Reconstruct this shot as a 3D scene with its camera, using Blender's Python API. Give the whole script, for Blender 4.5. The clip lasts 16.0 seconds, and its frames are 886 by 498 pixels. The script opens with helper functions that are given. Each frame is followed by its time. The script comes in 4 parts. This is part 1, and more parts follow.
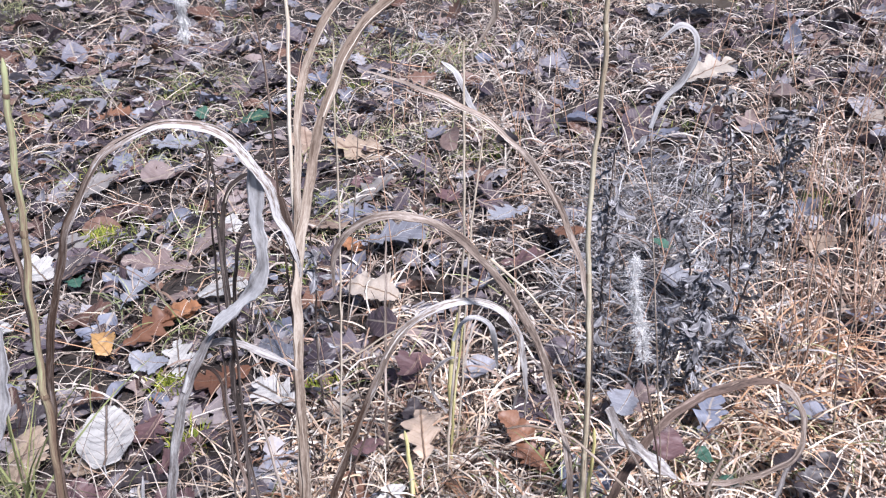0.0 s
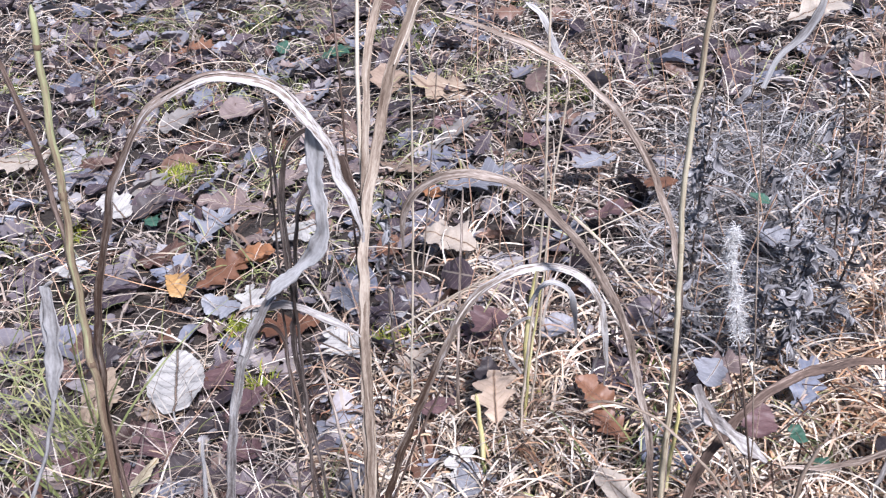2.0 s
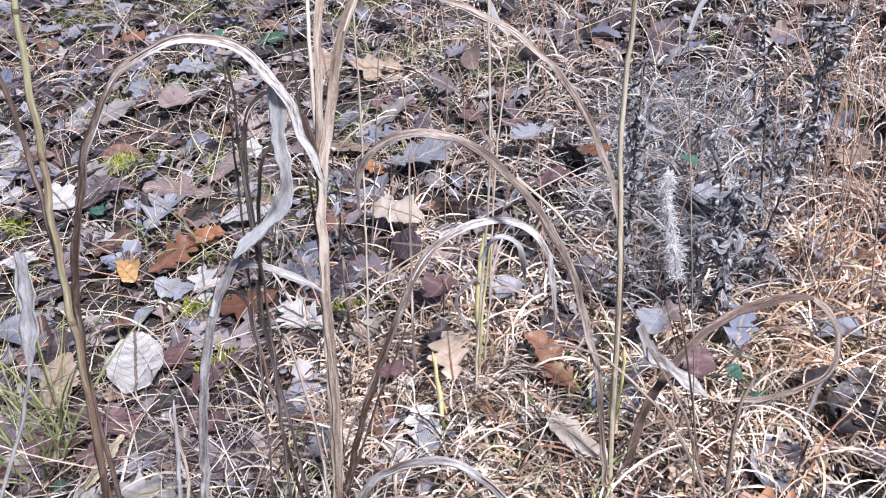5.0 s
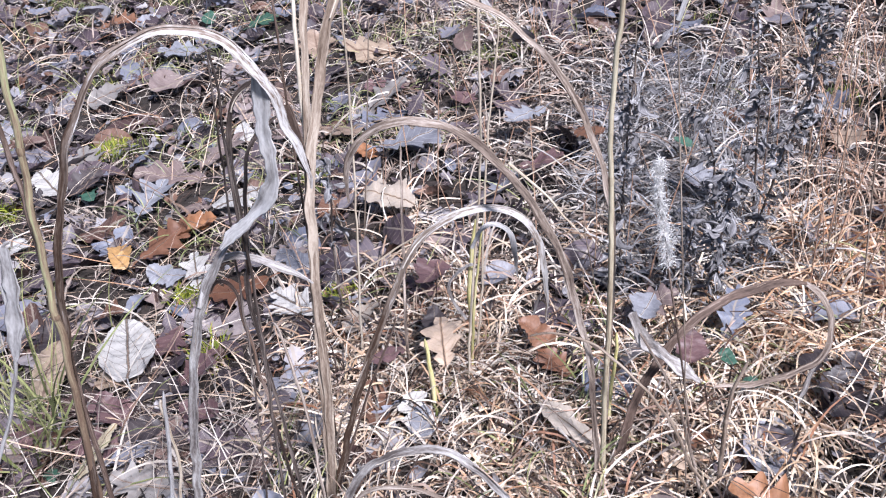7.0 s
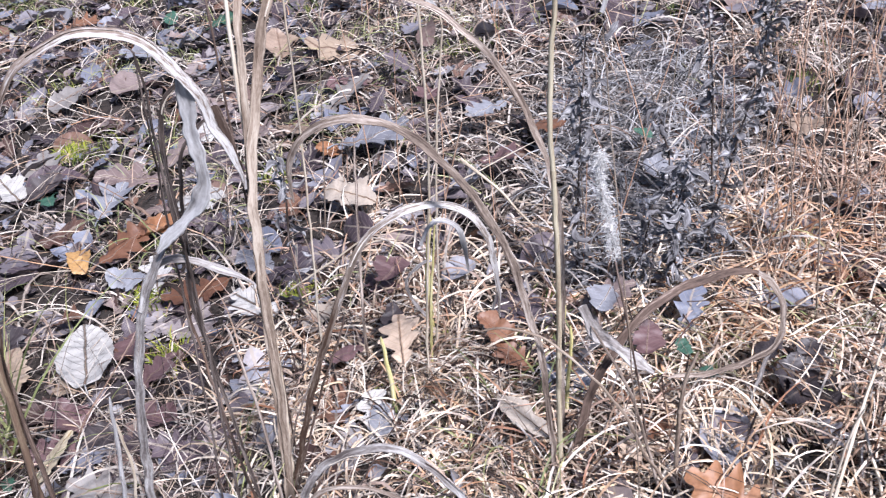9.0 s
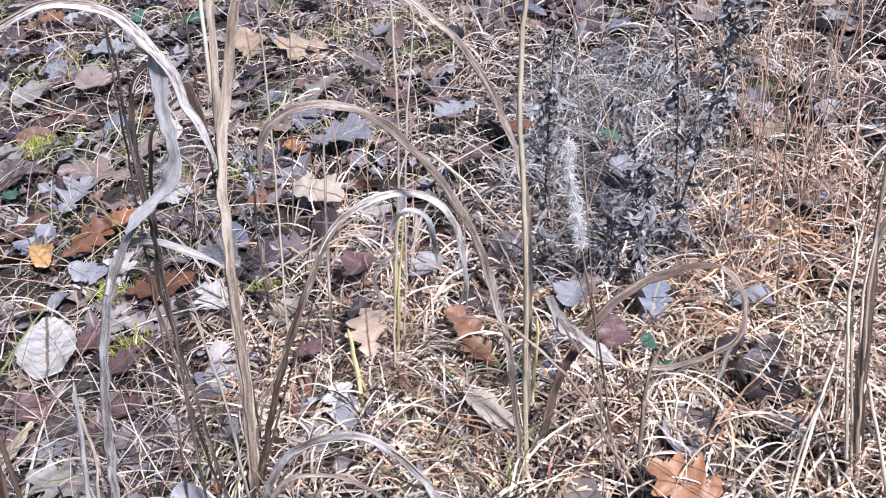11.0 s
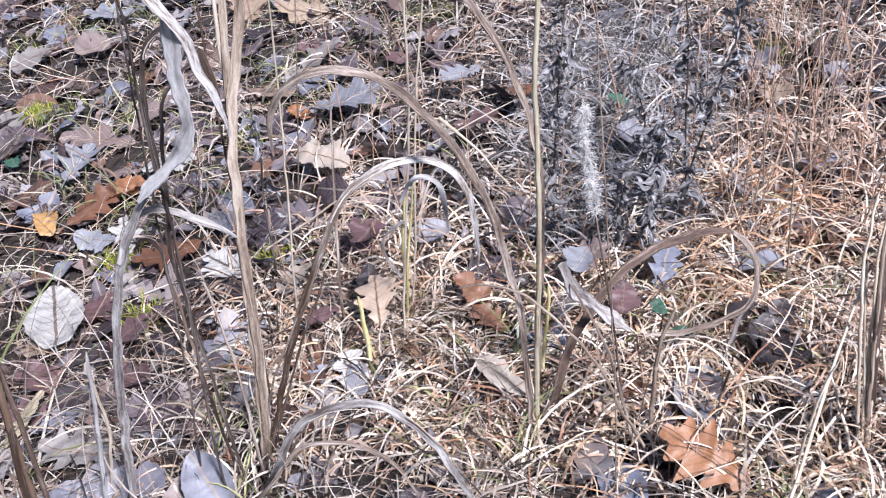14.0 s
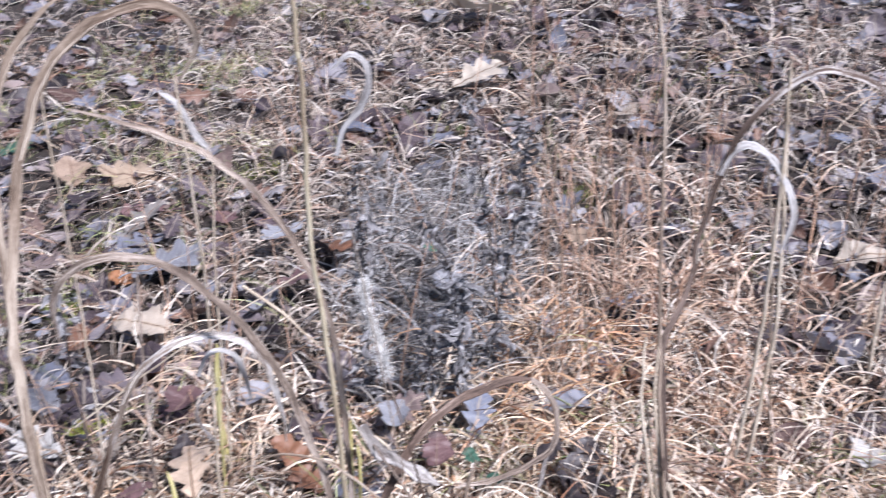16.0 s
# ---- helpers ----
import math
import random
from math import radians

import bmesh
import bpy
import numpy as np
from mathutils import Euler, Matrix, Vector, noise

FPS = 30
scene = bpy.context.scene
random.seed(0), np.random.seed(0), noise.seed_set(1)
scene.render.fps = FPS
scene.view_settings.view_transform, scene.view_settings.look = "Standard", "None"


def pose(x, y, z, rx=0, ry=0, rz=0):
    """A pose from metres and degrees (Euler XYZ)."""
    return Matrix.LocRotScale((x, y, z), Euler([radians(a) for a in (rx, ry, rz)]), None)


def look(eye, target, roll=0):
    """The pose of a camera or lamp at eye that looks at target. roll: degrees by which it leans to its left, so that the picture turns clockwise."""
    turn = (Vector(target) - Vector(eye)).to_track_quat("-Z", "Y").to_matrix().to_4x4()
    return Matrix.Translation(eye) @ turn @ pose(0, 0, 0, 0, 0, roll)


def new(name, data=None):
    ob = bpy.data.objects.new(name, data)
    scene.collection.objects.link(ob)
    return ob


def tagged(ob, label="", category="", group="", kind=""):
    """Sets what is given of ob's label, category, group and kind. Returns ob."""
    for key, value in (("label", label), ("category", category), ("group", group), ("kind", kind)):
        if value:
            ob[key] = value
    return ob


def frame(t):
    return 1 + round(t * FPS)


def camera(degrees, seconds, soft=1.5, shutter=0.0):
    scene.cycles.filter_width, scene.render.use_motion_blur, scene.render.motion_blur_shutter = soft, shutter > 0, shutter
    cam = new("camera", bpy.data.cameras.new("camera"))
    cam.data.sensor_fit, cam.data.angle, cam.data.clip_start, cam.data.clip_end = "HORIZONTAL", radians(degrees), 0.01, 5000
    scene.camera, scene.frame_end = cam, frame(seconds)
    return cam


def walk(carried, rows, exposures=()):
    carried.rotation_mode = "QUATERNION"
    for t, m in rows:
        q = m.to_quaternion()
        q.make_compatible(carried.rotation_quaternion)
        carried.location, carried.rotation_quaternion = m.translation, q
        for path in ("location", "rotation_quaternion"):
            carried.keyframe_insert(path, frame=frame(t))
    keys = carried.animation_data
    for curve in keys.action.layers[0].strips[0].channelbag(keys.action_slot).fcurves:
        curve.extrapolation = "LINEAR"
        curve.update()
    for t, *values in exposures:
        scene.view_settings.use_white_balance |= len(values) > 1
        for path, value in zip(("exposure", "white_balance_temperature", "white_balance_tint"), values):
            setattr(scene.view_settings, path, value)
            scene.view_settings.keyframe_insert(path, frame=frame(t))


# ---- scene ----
cam = camera(52.0, 16.0, soft=1.2, shutter=0.3)
PATH = [
    (0, (0.279, 0.128, 0.961), (0.026, 1.823, -0.07), -4.2),
    (0.5, (0.291, 0.144, 0.959), (-0.019, 1.846, -0.045), -5.2),
    (1, (0.293, 0.173, 0.948), (-0.047, 1.827, -0.124), -6.4),
    (1.5, (0.278, 0.201, 0.944), (-0.073, 1.814, -0.185), -5.8),
    (2, (0.276, 0.202, 0.946), (-0.155, 1.788, -0.193), -6.2),
    (2.5, (0.281, 0.189, 0.946), (-0.177, 1.776, -0.182), -6.2),
    (3, (0.278, 0.176, 0.951), (-0.173, 1.766, -0.175), -6.1),
    (3.5, (0.268, 0.159, 0.942), (-0.139, 1.756, -0.19), -7.1),
    (4, (0.269, 0.138, 0.951), (-0.049, 1.731, -0.215), -6.3),
    (4.2, (0.265, 0.138, 0.946), (-0.033, 1.739, -0.215), -5.7),
    (6.3, (0.278, 0.152, 0.946), (-0.022, 1.722, -0.255), -7.5),
    (6.5, (0.278, 0.153, 0.948), (-0.021, 1.719, -0.26), -7.2),
    (7, (0.276, 0.154, 0.949), (-0.016, 1.724, -0.255), -6.7),
    (7.5, (0.282, 0.157, 0.95), (-0.017, 1.734, -0.243), -6.7),
    (8, (0.285, 0.156, 0.945), (0.003, 1.743, -0.24), -6.2),
    (8.5, (0.303, 0.162, 0.944), (0.015, 1.734, -0.259), -7.4),
    (9, (0.315, 0.162, 0.944), (0.056, 1.729, -0.271), -7.4),
    (9.2, (0.32, 0.16, 0.945), (0.084, 1.73, -0.271), -6.8),
    (11.3, (0.306, 0.142, 0.927), (0.127, 1.731, -0.275), -4.9),
    (11.5, (0.298, 0.143, 0.926), (0.118, 1.724, -0.286), -4.6),
    (12, (0.291, 0.147, 0.923), (0.115, 1.7, -0.324), -3.7),
    (12.5, (0.308, 0.147, 0.927), (0.123, 1.686, -0.336), -5.0),
    (13, (0.318, 0.15, 0.925), (0.181, 1.685, -0.35), -5.4),
    (13.5, (0.309, 0.149, 0.922), (0.184, 1.688, -0.349), -4.9),
    (14, (0.295, 0.149, 0.928), (0.116, 1.689, -0.336), -5.4),
    (14.5, (0.298, 0.139, 0.924), (0.095, 1.692, -0.319), -5.6),
    (15, (0.305, 0.13, 0.95), (0.112, 1.698, -0.277), -5.3),
    (15.5, (0.342, 0.135, 0.981), (0.211, 1.796, -0.125), -4.6),
    (16, (0.38, 0.141, 0.973), (0.503, 1.842, -0.071), -2.8),
]
walk(cam, [(t, look(eye, target, roll)) for t, eye, target, roll in PATH], ((0.0, 0.88, 5610, 17.5), (16.0, 0.88, 5610, 17.5)))

# ---- light ----
world = bpy.data.worlds.new("sky")
scene.world = world
world.use_nodes = True
wn = world.node_tree
sky = wn.nodes.new("ShaderNodeTexSky")
sky.sky_type, sky.sun_disc = "NISHITA", False
sky.sun_elevation, sky.sun_rotation = radians(52), radians(135)
wn.nodes["Background"].inputs["Strength"].default_value = 0.05
wn.links.new(sky.outputs["Color"], wn.nodes["Background"].inputs["Color"])
sun = new("sun", bpy.data.lights.new("sun", "SUN"))
sun.data.energy, sun.data.angle, sun.data.color = 5.0, radians(7), (1.0, 0.94, 0.87)
sun.matrix_world = look((1.1, -1.1, 2.0), (0, 0, 0))


# ---- materials ----
def material(name):
    m = bpy.data.materials.new(name)
    m.use_nodes = True
    n = m.node_tree
    return m, n, n.nodes, n.nodes["Principled BSDF"]


def ramp(nodes, colours):
    r = nodes.new("ShaderNodeValToRGB")
    e = r.color_ramp.elements
    while len(e) < len(colours):
        e.new(0.5)
    for i, c in enumerate(colours):
        e[i].position = i / max(1, len(colours) - 1)
        e[i].color = (*c, 1)
    return r


def mixed(nodes, links, a, b, fac, mode="MIX"):
    x = nodes.new("ShaderNodeMix")
    x.data_type, x.blend_type = "RGBA", mode
    for sock, v in ((x.inputs[0], fac), (x.inputs[6], a), (x.inputs[7], b)):
        if isinstance(v, (float, int)):
            sock.default_value = v
        elif isinstance(v, tuple):
            sock.default_value = (*v, 1)
        else:
            links.new(v, sock)
    return x.outputs[2]


def noise_of(nodes, links, vector, scale, detail=3.0, stretch=None):
    if stretch:
        mp = nodes.new("ShaderNodeMapping")
        mp.inputs["Scale"].default_value = stretch
        links.new(vector, mp.inputs["Vector"])
        vector = mp.outputs["Vector"]
    t = nodes.new("ShaderNodeTexNoise")
    t.inputs["Scale"].default_value, t.inputs["Detail"].default_value = scale, detail
    links.new(vector, t.inputs["Vector"])
    return t.outputs["Fac"]


def thin_shader(n, nodes, bsdf, colour, share):
    """A dry leaf lets part of the light through."""
    tr = nodes.new("ShaderNodeBsdfTranslucent")
    n.links.new(colour, tr.inputs["Color"])
    mx = nodes.new("ShaderNodeMixShader")
    mx.inputs[0].default_value = share
    n.links.new(bsdf.outputs[0], mx.inputs[1])
    n.links.new(tr.outputs[0], mx.inputs[2])
    n.links.new(mx.outputs[0], nodes["Material Output"].inputs["Surface"])


def straw(name, colours, rough=0.5, share=0.13):
    """Fine dry grass: every blade its own shade, with blotches along it."""
    m, n, nodes, bsdf = material(name)
    g = nodes.new("ShaderNodeNewGeometry")
    r = ramp(nodes, colours)
    n.links.new(g.outputs["Random Per Island"], r.inputs["Fac"])
    b = noise_of(nodes, n.links, g.outputs["Position"], 60, 4)
    mr = nodes.new("ShaderNodeMapRange")
    mr.inputs[1].default_value, mr.inputs[2].default_value, mr.inputs[3].default_value, mr.inputs[4].default_value = 0.3, 0.7, 0.6, 1.25
    n.links.new(b, mr.inputs[0])
    vm = nodes.new("ShaderNodeVectorMath")
    vm.operation = "SCALE"
    n.links.new(r.outputs[0], vm.inputs[0])
    n.links.new(mr.outputs[0], vm.inputs["Scale"])
    n.links.new(vm.outputs[0], bsdf.inputs["Base Color"])
    bsdf.inputs["Roughness"].default_value = rough
    thin_shader(n, nodes, bsdf, vm.outputs[0], share)
    return m


def fibrous(name, dark, mid, light, patch=6.0, bias=0.5, fade=0.0, window=(0.4, 0.85), share=0.0):
    """Withered stems and blades: streaks along the length, weathered patches."""
    m, n, nodes, bsdf = material(name)
    uv = nodes.new("ShaderNodeUVMap").outputs["UV"]
    info = nodes.new("ShaderNodeObjectInfo")
    ad = nodes.new("ShaderNodeVectorMath")
    n.links.new(uv, ad.inputs[0])
    cm = nodes.new("ShaderNodeCombineXYZ")
    n.links.new(info.outputs["Random"], cm.inputs["Z"])
    sc = nodes.new("ShaderNodeVectorMath")
    sc.operation = "SCALE"
    sc.inputs["Scale"].default_value = 40
    n.links.new(cm.outputs[0], sc.inputs[0])
    n.links.new(sc.outputs[0], ad.inputs[1])
    streak = noise_of(nodes, n.links, ad.outputs[0], 1.0, 5, (9, 24, 1))
    blotch = noise_of(nodes, n.links, ad.outputs[0], 1.0, 3, (1.5, patch * 2, 1))
    fleck = noise_of(nodes, n.links, ad.outputs[0], 1.0, 5, (22, 160, 1))
    r = ramp(nodes, (dark, mid, light))
    r.color_ramp.elements[0].position, r.color_ramp.elements[2].position = 0.36, 0.64
    r.color_ramp.elements[1].position = bias
    mx = nodes.new("ShaderNodeMath")
    mx.operation = "MULTIPLY_ADD"
    mx.inputs[1].default_value = 0.5
    n.links.new(blotch, mx.inputs[0])
    hm = nodes.new("ShaderNodeMath")
    hm.operation = "MULTIPLY"
    hm.inputs[1].default_value = 0.5
    n.links.new(streak, hm.inputs[0])
    n.links.new(hm.outputs[0], mx.inputs[2])
    sp = nodes.new("ShaderNodeSeparateXYZ")
    n.links.new(uv, sp.inputs[0])
    age = nodes.new("ShaderNodeMapRange")
    age.inputs[1].default_value, age.inputs[2].default_value = window
    age.inputs[3].default_value, age.inputs[4].default_value = -fade, fade
    n.links.new(sp.outputs[1], age.inputs[0])
    tot = nodes.new("ShaderNodeMath")
    n.links.new(mx.outputs[0], tot.inputs[0])
    n.links.new(age.outputs[0], tot.inputs[1])
    fl = nodes.new("ShaderNodeMath")
    fl.operation = "MULTIPLY_ADD"
    fl.inputs[1].default_value = 0.3
    n.links.new(fleck, fl.inputs[0])
    n.links.new(tot.outputs[0], fl.inputs[2])
    sh = nodes.new("ShaderNodeMath")
    sh.inputs[1].default_value = -0.15
    n.links.new(fl.outputs[0], sh.inputs[0])
    n.links.new(sh.outputs[0], r.inputs["Fac"])
    n.links.new(r.outputs[0], bsdf.inputs["Base Color"])
    bsdf.inputs["Roughness"].default_value = 0.75
    bsdf.inputs["Specular IOR Level"].default_value = 0.2
    bp = nodes.new("ShaderNodeBump")
    bp.inputs["Strength"].default_value, bp.inputs["Distance"].default_value = 0.7, 0.001
    n.links.new(streak, bp.inputs["Height"])
    n.links.new(bp.outputs[0], bsdf.inputs["Normal"])
    if share:
        thin_shader(n, nodes, bsdf, r.outputs[0], share)
    return m


def dead_leaf(name, colours, vein, island=False, spots=0.35):
    """Fallen leaf: shade by leaf, mottling, a midrib and side veins."""
    m, n, nodes, bsdf = material(name)
    g = nodes.new("ShaderNodeNewGeometry")
    info = nodes.new("ShaderNodeObjectInfo")
    r = ramp(nodes, colours)
    n.links.new(g.outputs["Random Per Island"] if island else info.outputs["Random"], r.inputs["Fac"])
    mott = noise_of(nodes, n.links, g.outputs["Position"], 45, 5)
    fine = noise_of(nodes, n.links, g.outputs["Position"], 260, 3)
    mr = nodes.new("ShaderNodeMapRange")
    mr.inputs[1].default_value, mr.inputs[2].default_value = 0.52, 0.68
    mr.inputs[4].default_value = spots
    n.links.new(mott, mr.inputs[0])
    dark = mixed(nodes, n.links, r.outputs[0], (0.35, 0.27, 0.22), 1.0, "MULTIPLY")
    c = mixed(nodes, n.links, r.outputs[0], dark, mr.outputs[0])
    c = mixed(nodes, n.links, c, fine, 0.25, "OVERLAY")
    uv = nodes.new("ShaderNodeUVMap").outputs["UV"]
    sp = nodes.new("ShaderNodeSeparateXYZ")
    n.links.new(uv, sp.inputs[0])

    def op(kind, a, b=0.0, d=0.0):
        x = nodes.new("ShaderNodeMath")
        x.operation = kind
        for i, v in enumerate((a, b, d)):
            if isinstance(v, float):
                x.inputs[i].default_value = v
            else:
                n.links.new(v, x.inputs[i])
        return x.outputs[0]
    across = op("ABSOLUTE", op("SUBTRACT", sp.outputs[0], 0.5))
    side = op("FRACT", op("MULTIPLY_ADD", sp.outputs[1], 9.0, op("MULTIPLY", across, -4.0)))
    lines = op("LESS_THAN", side, 0.1)
    mid = op("LESS_THAN", across, 0.028)
    vf = op("MULTIPLY", op("MAXIMUM", op("MULTIPLY", lines, 0.55), mid), 0.8)
    c = mixed(nodes, n.links, c, vein, vf)
    n.links.new(c, bsdf.inputs["Base Color"])
    bsdf.inputs["Roughness"].default_value = 0.52
    bp = nodes.new("ShaderNodeBump")
    bp.inputs["Strength"].default_value, bp.inputs["Distance"].default_value = 0.6, 0.002
    n.links.new(op("ADD", op("MULTIPLY", vf, 0.6), mott), bp.inputs["Height"])
    n.links.new(bp.outputs[0], bsdf.inputs["Normal"])
    thin_shader(n, nodes, bsdf, c, 0.18)
    return m


SILVER = fibrous("weathered_blade", (0.05, 0.03, 0.02), (0.2, 0.155, 0.125), (0.54, 0.52, 0.5), 5, 0.53, 0.13, (0.6, 0.86))
PALE = fibrous("pale_withered_leaf", (0.12, 0.1, 0.092), (0.33, 0.3, 0.28), (0.62, 0.6, 0.575), 8, 0.5, share=0.2)
SILVERTIP = fibrous("silver_tipped_blade", (0.05, 0.03, 0.02), (0.19, 0.15, 0.12), (0.46, 0.44, 0.42), 5, 0.52, 0.11, (0.25, 0.55))
BLEACHED = fibrous("bleached_leaf", (0.24, 0.22, 0.21), (0.52, 0.5, 0.485), (0.74, 0.725, 0.71), 8, share=0.3)
STRAWSTEM = fibrous("pale_straw_stem", (0.28, 0.215, 0.15), (0.5, 0.42, 0.32), (0.67, 0.6, 0.49), 3)
TAN = fibrous("tan_straw", (0.1, 0.07, 0.05), (0.245, 0.19, 0.145), (0.43, 0.365, 0.295), 4)
GREENTOP = fibrous("green_topped_stem", (0.15, 0.1, 0.068), (0.3, 0.235, 0.15), (0.4, 0.42, 0.22), 2, 0.5, 0.14, (0.45, 0.8))
TANGREEN = fibrous("tan_green_straw", (0.22, 0.165, 0.11), (0.38, 0.325, 0.225), (0.52, 0.47, 0.34), 2)
BROWN = fibrous("brown_stalk", (0.045, 0.03, 0.023), (0.12, 0.083, 0.065), (0.26, 0.2, 0.165), 4, 0.54)
ARCHTIP = fibrous("grey_tipped_leaf", (0.045, 0.031, 0.025), (0.15, 0.11, 0.09), (0.5, 0.46, 0.43), 4, 0.54, 0.11, (0.55, 0.72))
GREYBROWN = fibrous("grey_brown_stalk", (0.06, 0.042, 0.033), (0.19, 0.148, 0.118), (0.42, 0.36, 0.31), 4)
DARK = fibrous("dark_stalk", (0.025, 0.019, 0.016), (0.075, 0.058, 0.05), (0.2, 0.165, 0.145), 5)
YELLOW = fibrous("yellow_shoot", (0.34, 0.29, 0.1), (0.52, 0.47, 0.2), (0.66, 0.6, 0.36), 2)
WEED = fibrous("weed_leaf", (0.06, 0.057, 0.059), (0.19, 0.182, 0.187), (0.43, 0.425, 0.425), 14, 0.52)
FLUFF = straw("white_plume", ((0.75, 0.73, 0.7), (0.85, 0.84, 0.82)), 0.7, 0.4)
# The near-black first shades stand in for deep shade between the blades.
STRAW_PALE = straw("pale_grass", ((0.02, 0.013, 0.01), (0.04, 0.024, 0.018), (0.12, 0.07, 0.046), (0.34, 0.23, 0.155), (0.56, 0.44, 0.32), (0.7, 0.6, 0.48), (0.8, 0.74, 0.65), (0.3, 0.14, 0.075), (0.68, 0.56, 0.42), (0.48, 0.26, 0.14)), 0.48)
STRAW_WHITE = straw("bleached_grass", ((0.3, 0.18, 0.1), (0.52, 0.37, 0.24), (0.7, 0.58, 0.44), (0.8, 0.72, 0.6), (0.7, 0.52, 0.32)), 0.45)
# Here too the two darkest shades imitate shadowed gaps in the mat.
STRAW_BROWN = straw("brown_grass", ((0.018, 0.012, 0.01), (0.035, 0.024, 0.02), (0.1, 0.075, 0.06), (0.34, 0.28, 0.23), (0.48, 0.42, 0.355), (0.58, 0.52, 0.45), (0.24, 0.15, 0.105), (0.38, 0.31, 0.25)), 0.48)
STRAW_ORANGE = straw("orange_grass", ((0.06, 0.034, 0.026), (0.16, 0.09, 0.06), (0.4, 0.25, 0.165), (0.64, 0.47, 0.34), (0.76, 0.65, 0.54), (0.46, 0.37, 0.3), (0.42, 0.25, 0.16)), 0.45)
STRAW_TUFT = straw("bright_orange_grass", ((0.09, 0.04, 0.022), (0.32, 0.155, 0.075), (0.64, 0.39, 0.22), (0.74, 0.54, 0.35), (0.82, 0.7, 0.54), (0.56, 0.28, 0.14)), 0.45)
STRAW_GREY = straw("grey_grass", ((0.03, 0.026, 0.025), (0.12, 0.11, 0.105), (0.26, 0.24, 0.23), (0.42, 0.4, 0.38), (0.34, 0.34, 0.35)), 0.5)
STRAW_GREEN = straw("green_grass", ((0.1, 0.115, 0.045), (0.2, 0.225, 0.085), (0.33, 0.335, 0.14), (0.42, 0.39, 0.2)))
MOSS = straw("moss", ((0.06, 0.09, 0.03), (0.14, 0.17, 0.04), (0.3, 0.3, 0.06)), 0.8)
MOSS_LIME = straw("lime_moss", ((0.12, 0.16, 0.02), (0.28, 0.32, 0.03), (0.42, 0.42, 0.06)), 0.8)
# Dead-leaf colours, darkened and blued to carry the shade of the left side.
LITTER_SHADES = ((0.018, 0.014, 0.017), (0.06, 0.044, 0.054), (0.12, 0.095, 0.108), (0.2, 0.182, 0.196), (0.14, 0.155, 0.205), (0.34, 0.325, 0.335), (0.165, 0.082, 0.05), (0.042, 0.03, 0.036), (0.1, 0.071, 0.082))
LITTER = dead_leaf("leaf_litter", LITTER_SHADES, (0.3, 0.25, 0.2), True)
LITTER_ONE = dead_leaf("single_dead_leaf", LITTER_SHADES, (0.3, 0.25, 0.2))


def leaf_kind(name, a, b, vein=(0.3, 0.24, 0.18), spots=0.35):
    return dead_leaf(name, (a, b), vein, False, spots)


WHITE = leaf_kind("white_leaf", (0.43, 0.41, 0.38), (0.5, 0.48, 0.45), (0.08, 0.065, 0.05), 0.25)
CREAM = leaf_kind("cream_leaf", (0.38, 0.32, 0.26), (0.46, 0.4, 0.33), (0.36, 0.28, 0.2), 0.2)
TANL = leaf_kind("tan_leaf", (0.28, 0.2, 0.15), (0.36, 0.28, 0.2), (0.2, 0.13, 0.09))
PINKISH = leaf_kind("mauve_brown_leaf", (0.2, 0.148, 0.135), (0.27, 0.21, 0.19), (0.42, 0.35, 0.3))
GREYL = leaf_kind("grey_leaf", (0.22, 0.2, 0.185), (0.3, 0.28, 0.26), (0.24, 0.2, 0.17))
BLUEGREY = leaf_kind("blue_grey_leaf", (0.18, 0.18, 0.2), (0.26, 0.262, 0.285), (0.4, 0.4, 0.4))
TEAL = leaf_kind("green_leaf", (0.04, 0.095, 0.062), (0.055, 0.125, 0.085), (0.1, 0.17, 0.12))
ORANGE = leaf_kind("orange_leaf", (0.3, 0.14, 0.065), (0.37, 0.185, 0.09), (0.26, 0.12, 0.05))
RUST = leaf_kind("rust_leaf", (0.16, 0.075, 0.042), (0.23, 0.115, 0.065), (0.2, 0.08, 0.04))
AMBER = leaf_kind("amber_leaf", (0.4, 0.22, 0.07), (0.44, 0.26, 0.1), (0.3, 0.16, 0.05))
AMBERPALE = leaf_kind("pale_amber_leaf", (0.5, 0.42, 0.28), (0.54, 0.46, 0.32), (0.34, 0.24, 0.1))
PEACH = leaf_kind("peach_leaf", (0.55, 0.42, 0.31), (0.6, 0.47, 0.35), (0.38, 0.25, 0.16), 0.2)
PURPLE = leaf_kind("purple_brown_leaf", (0.13, 0.075, 0.075), (0.17, 0.1, 0.1), (0.24, 0.16, 0.14))
DARKL = leaf_kind("dark_leaf", (0.04, 0.031, 0.033), (0.065, 0.052, 0.052), (0.12, 0.1, 0.09))
MIDRIB = fibrous("leaf_rib", (0.09, 0.06, 0.045), (0.17, 0.12, 0.09), (0.27, 0.2, 0.15), 20)
LABELS = {WHITE: "pale white", CREAM: "cream-coloured", TANL: "tan", PINKISH: "mauve-brown", GREYL: "pale grey", BLUEGREY: "bluish grey", TEAL: "dark green", ORANGE: "bright orange-brown", RUST: "rust-brown", AMBER: "amber yellow", AMBERPALE: "pale amber", PEACH: "peach-coloured", PURPLE: "purple-brown", DARKL: "dark wet brown"}

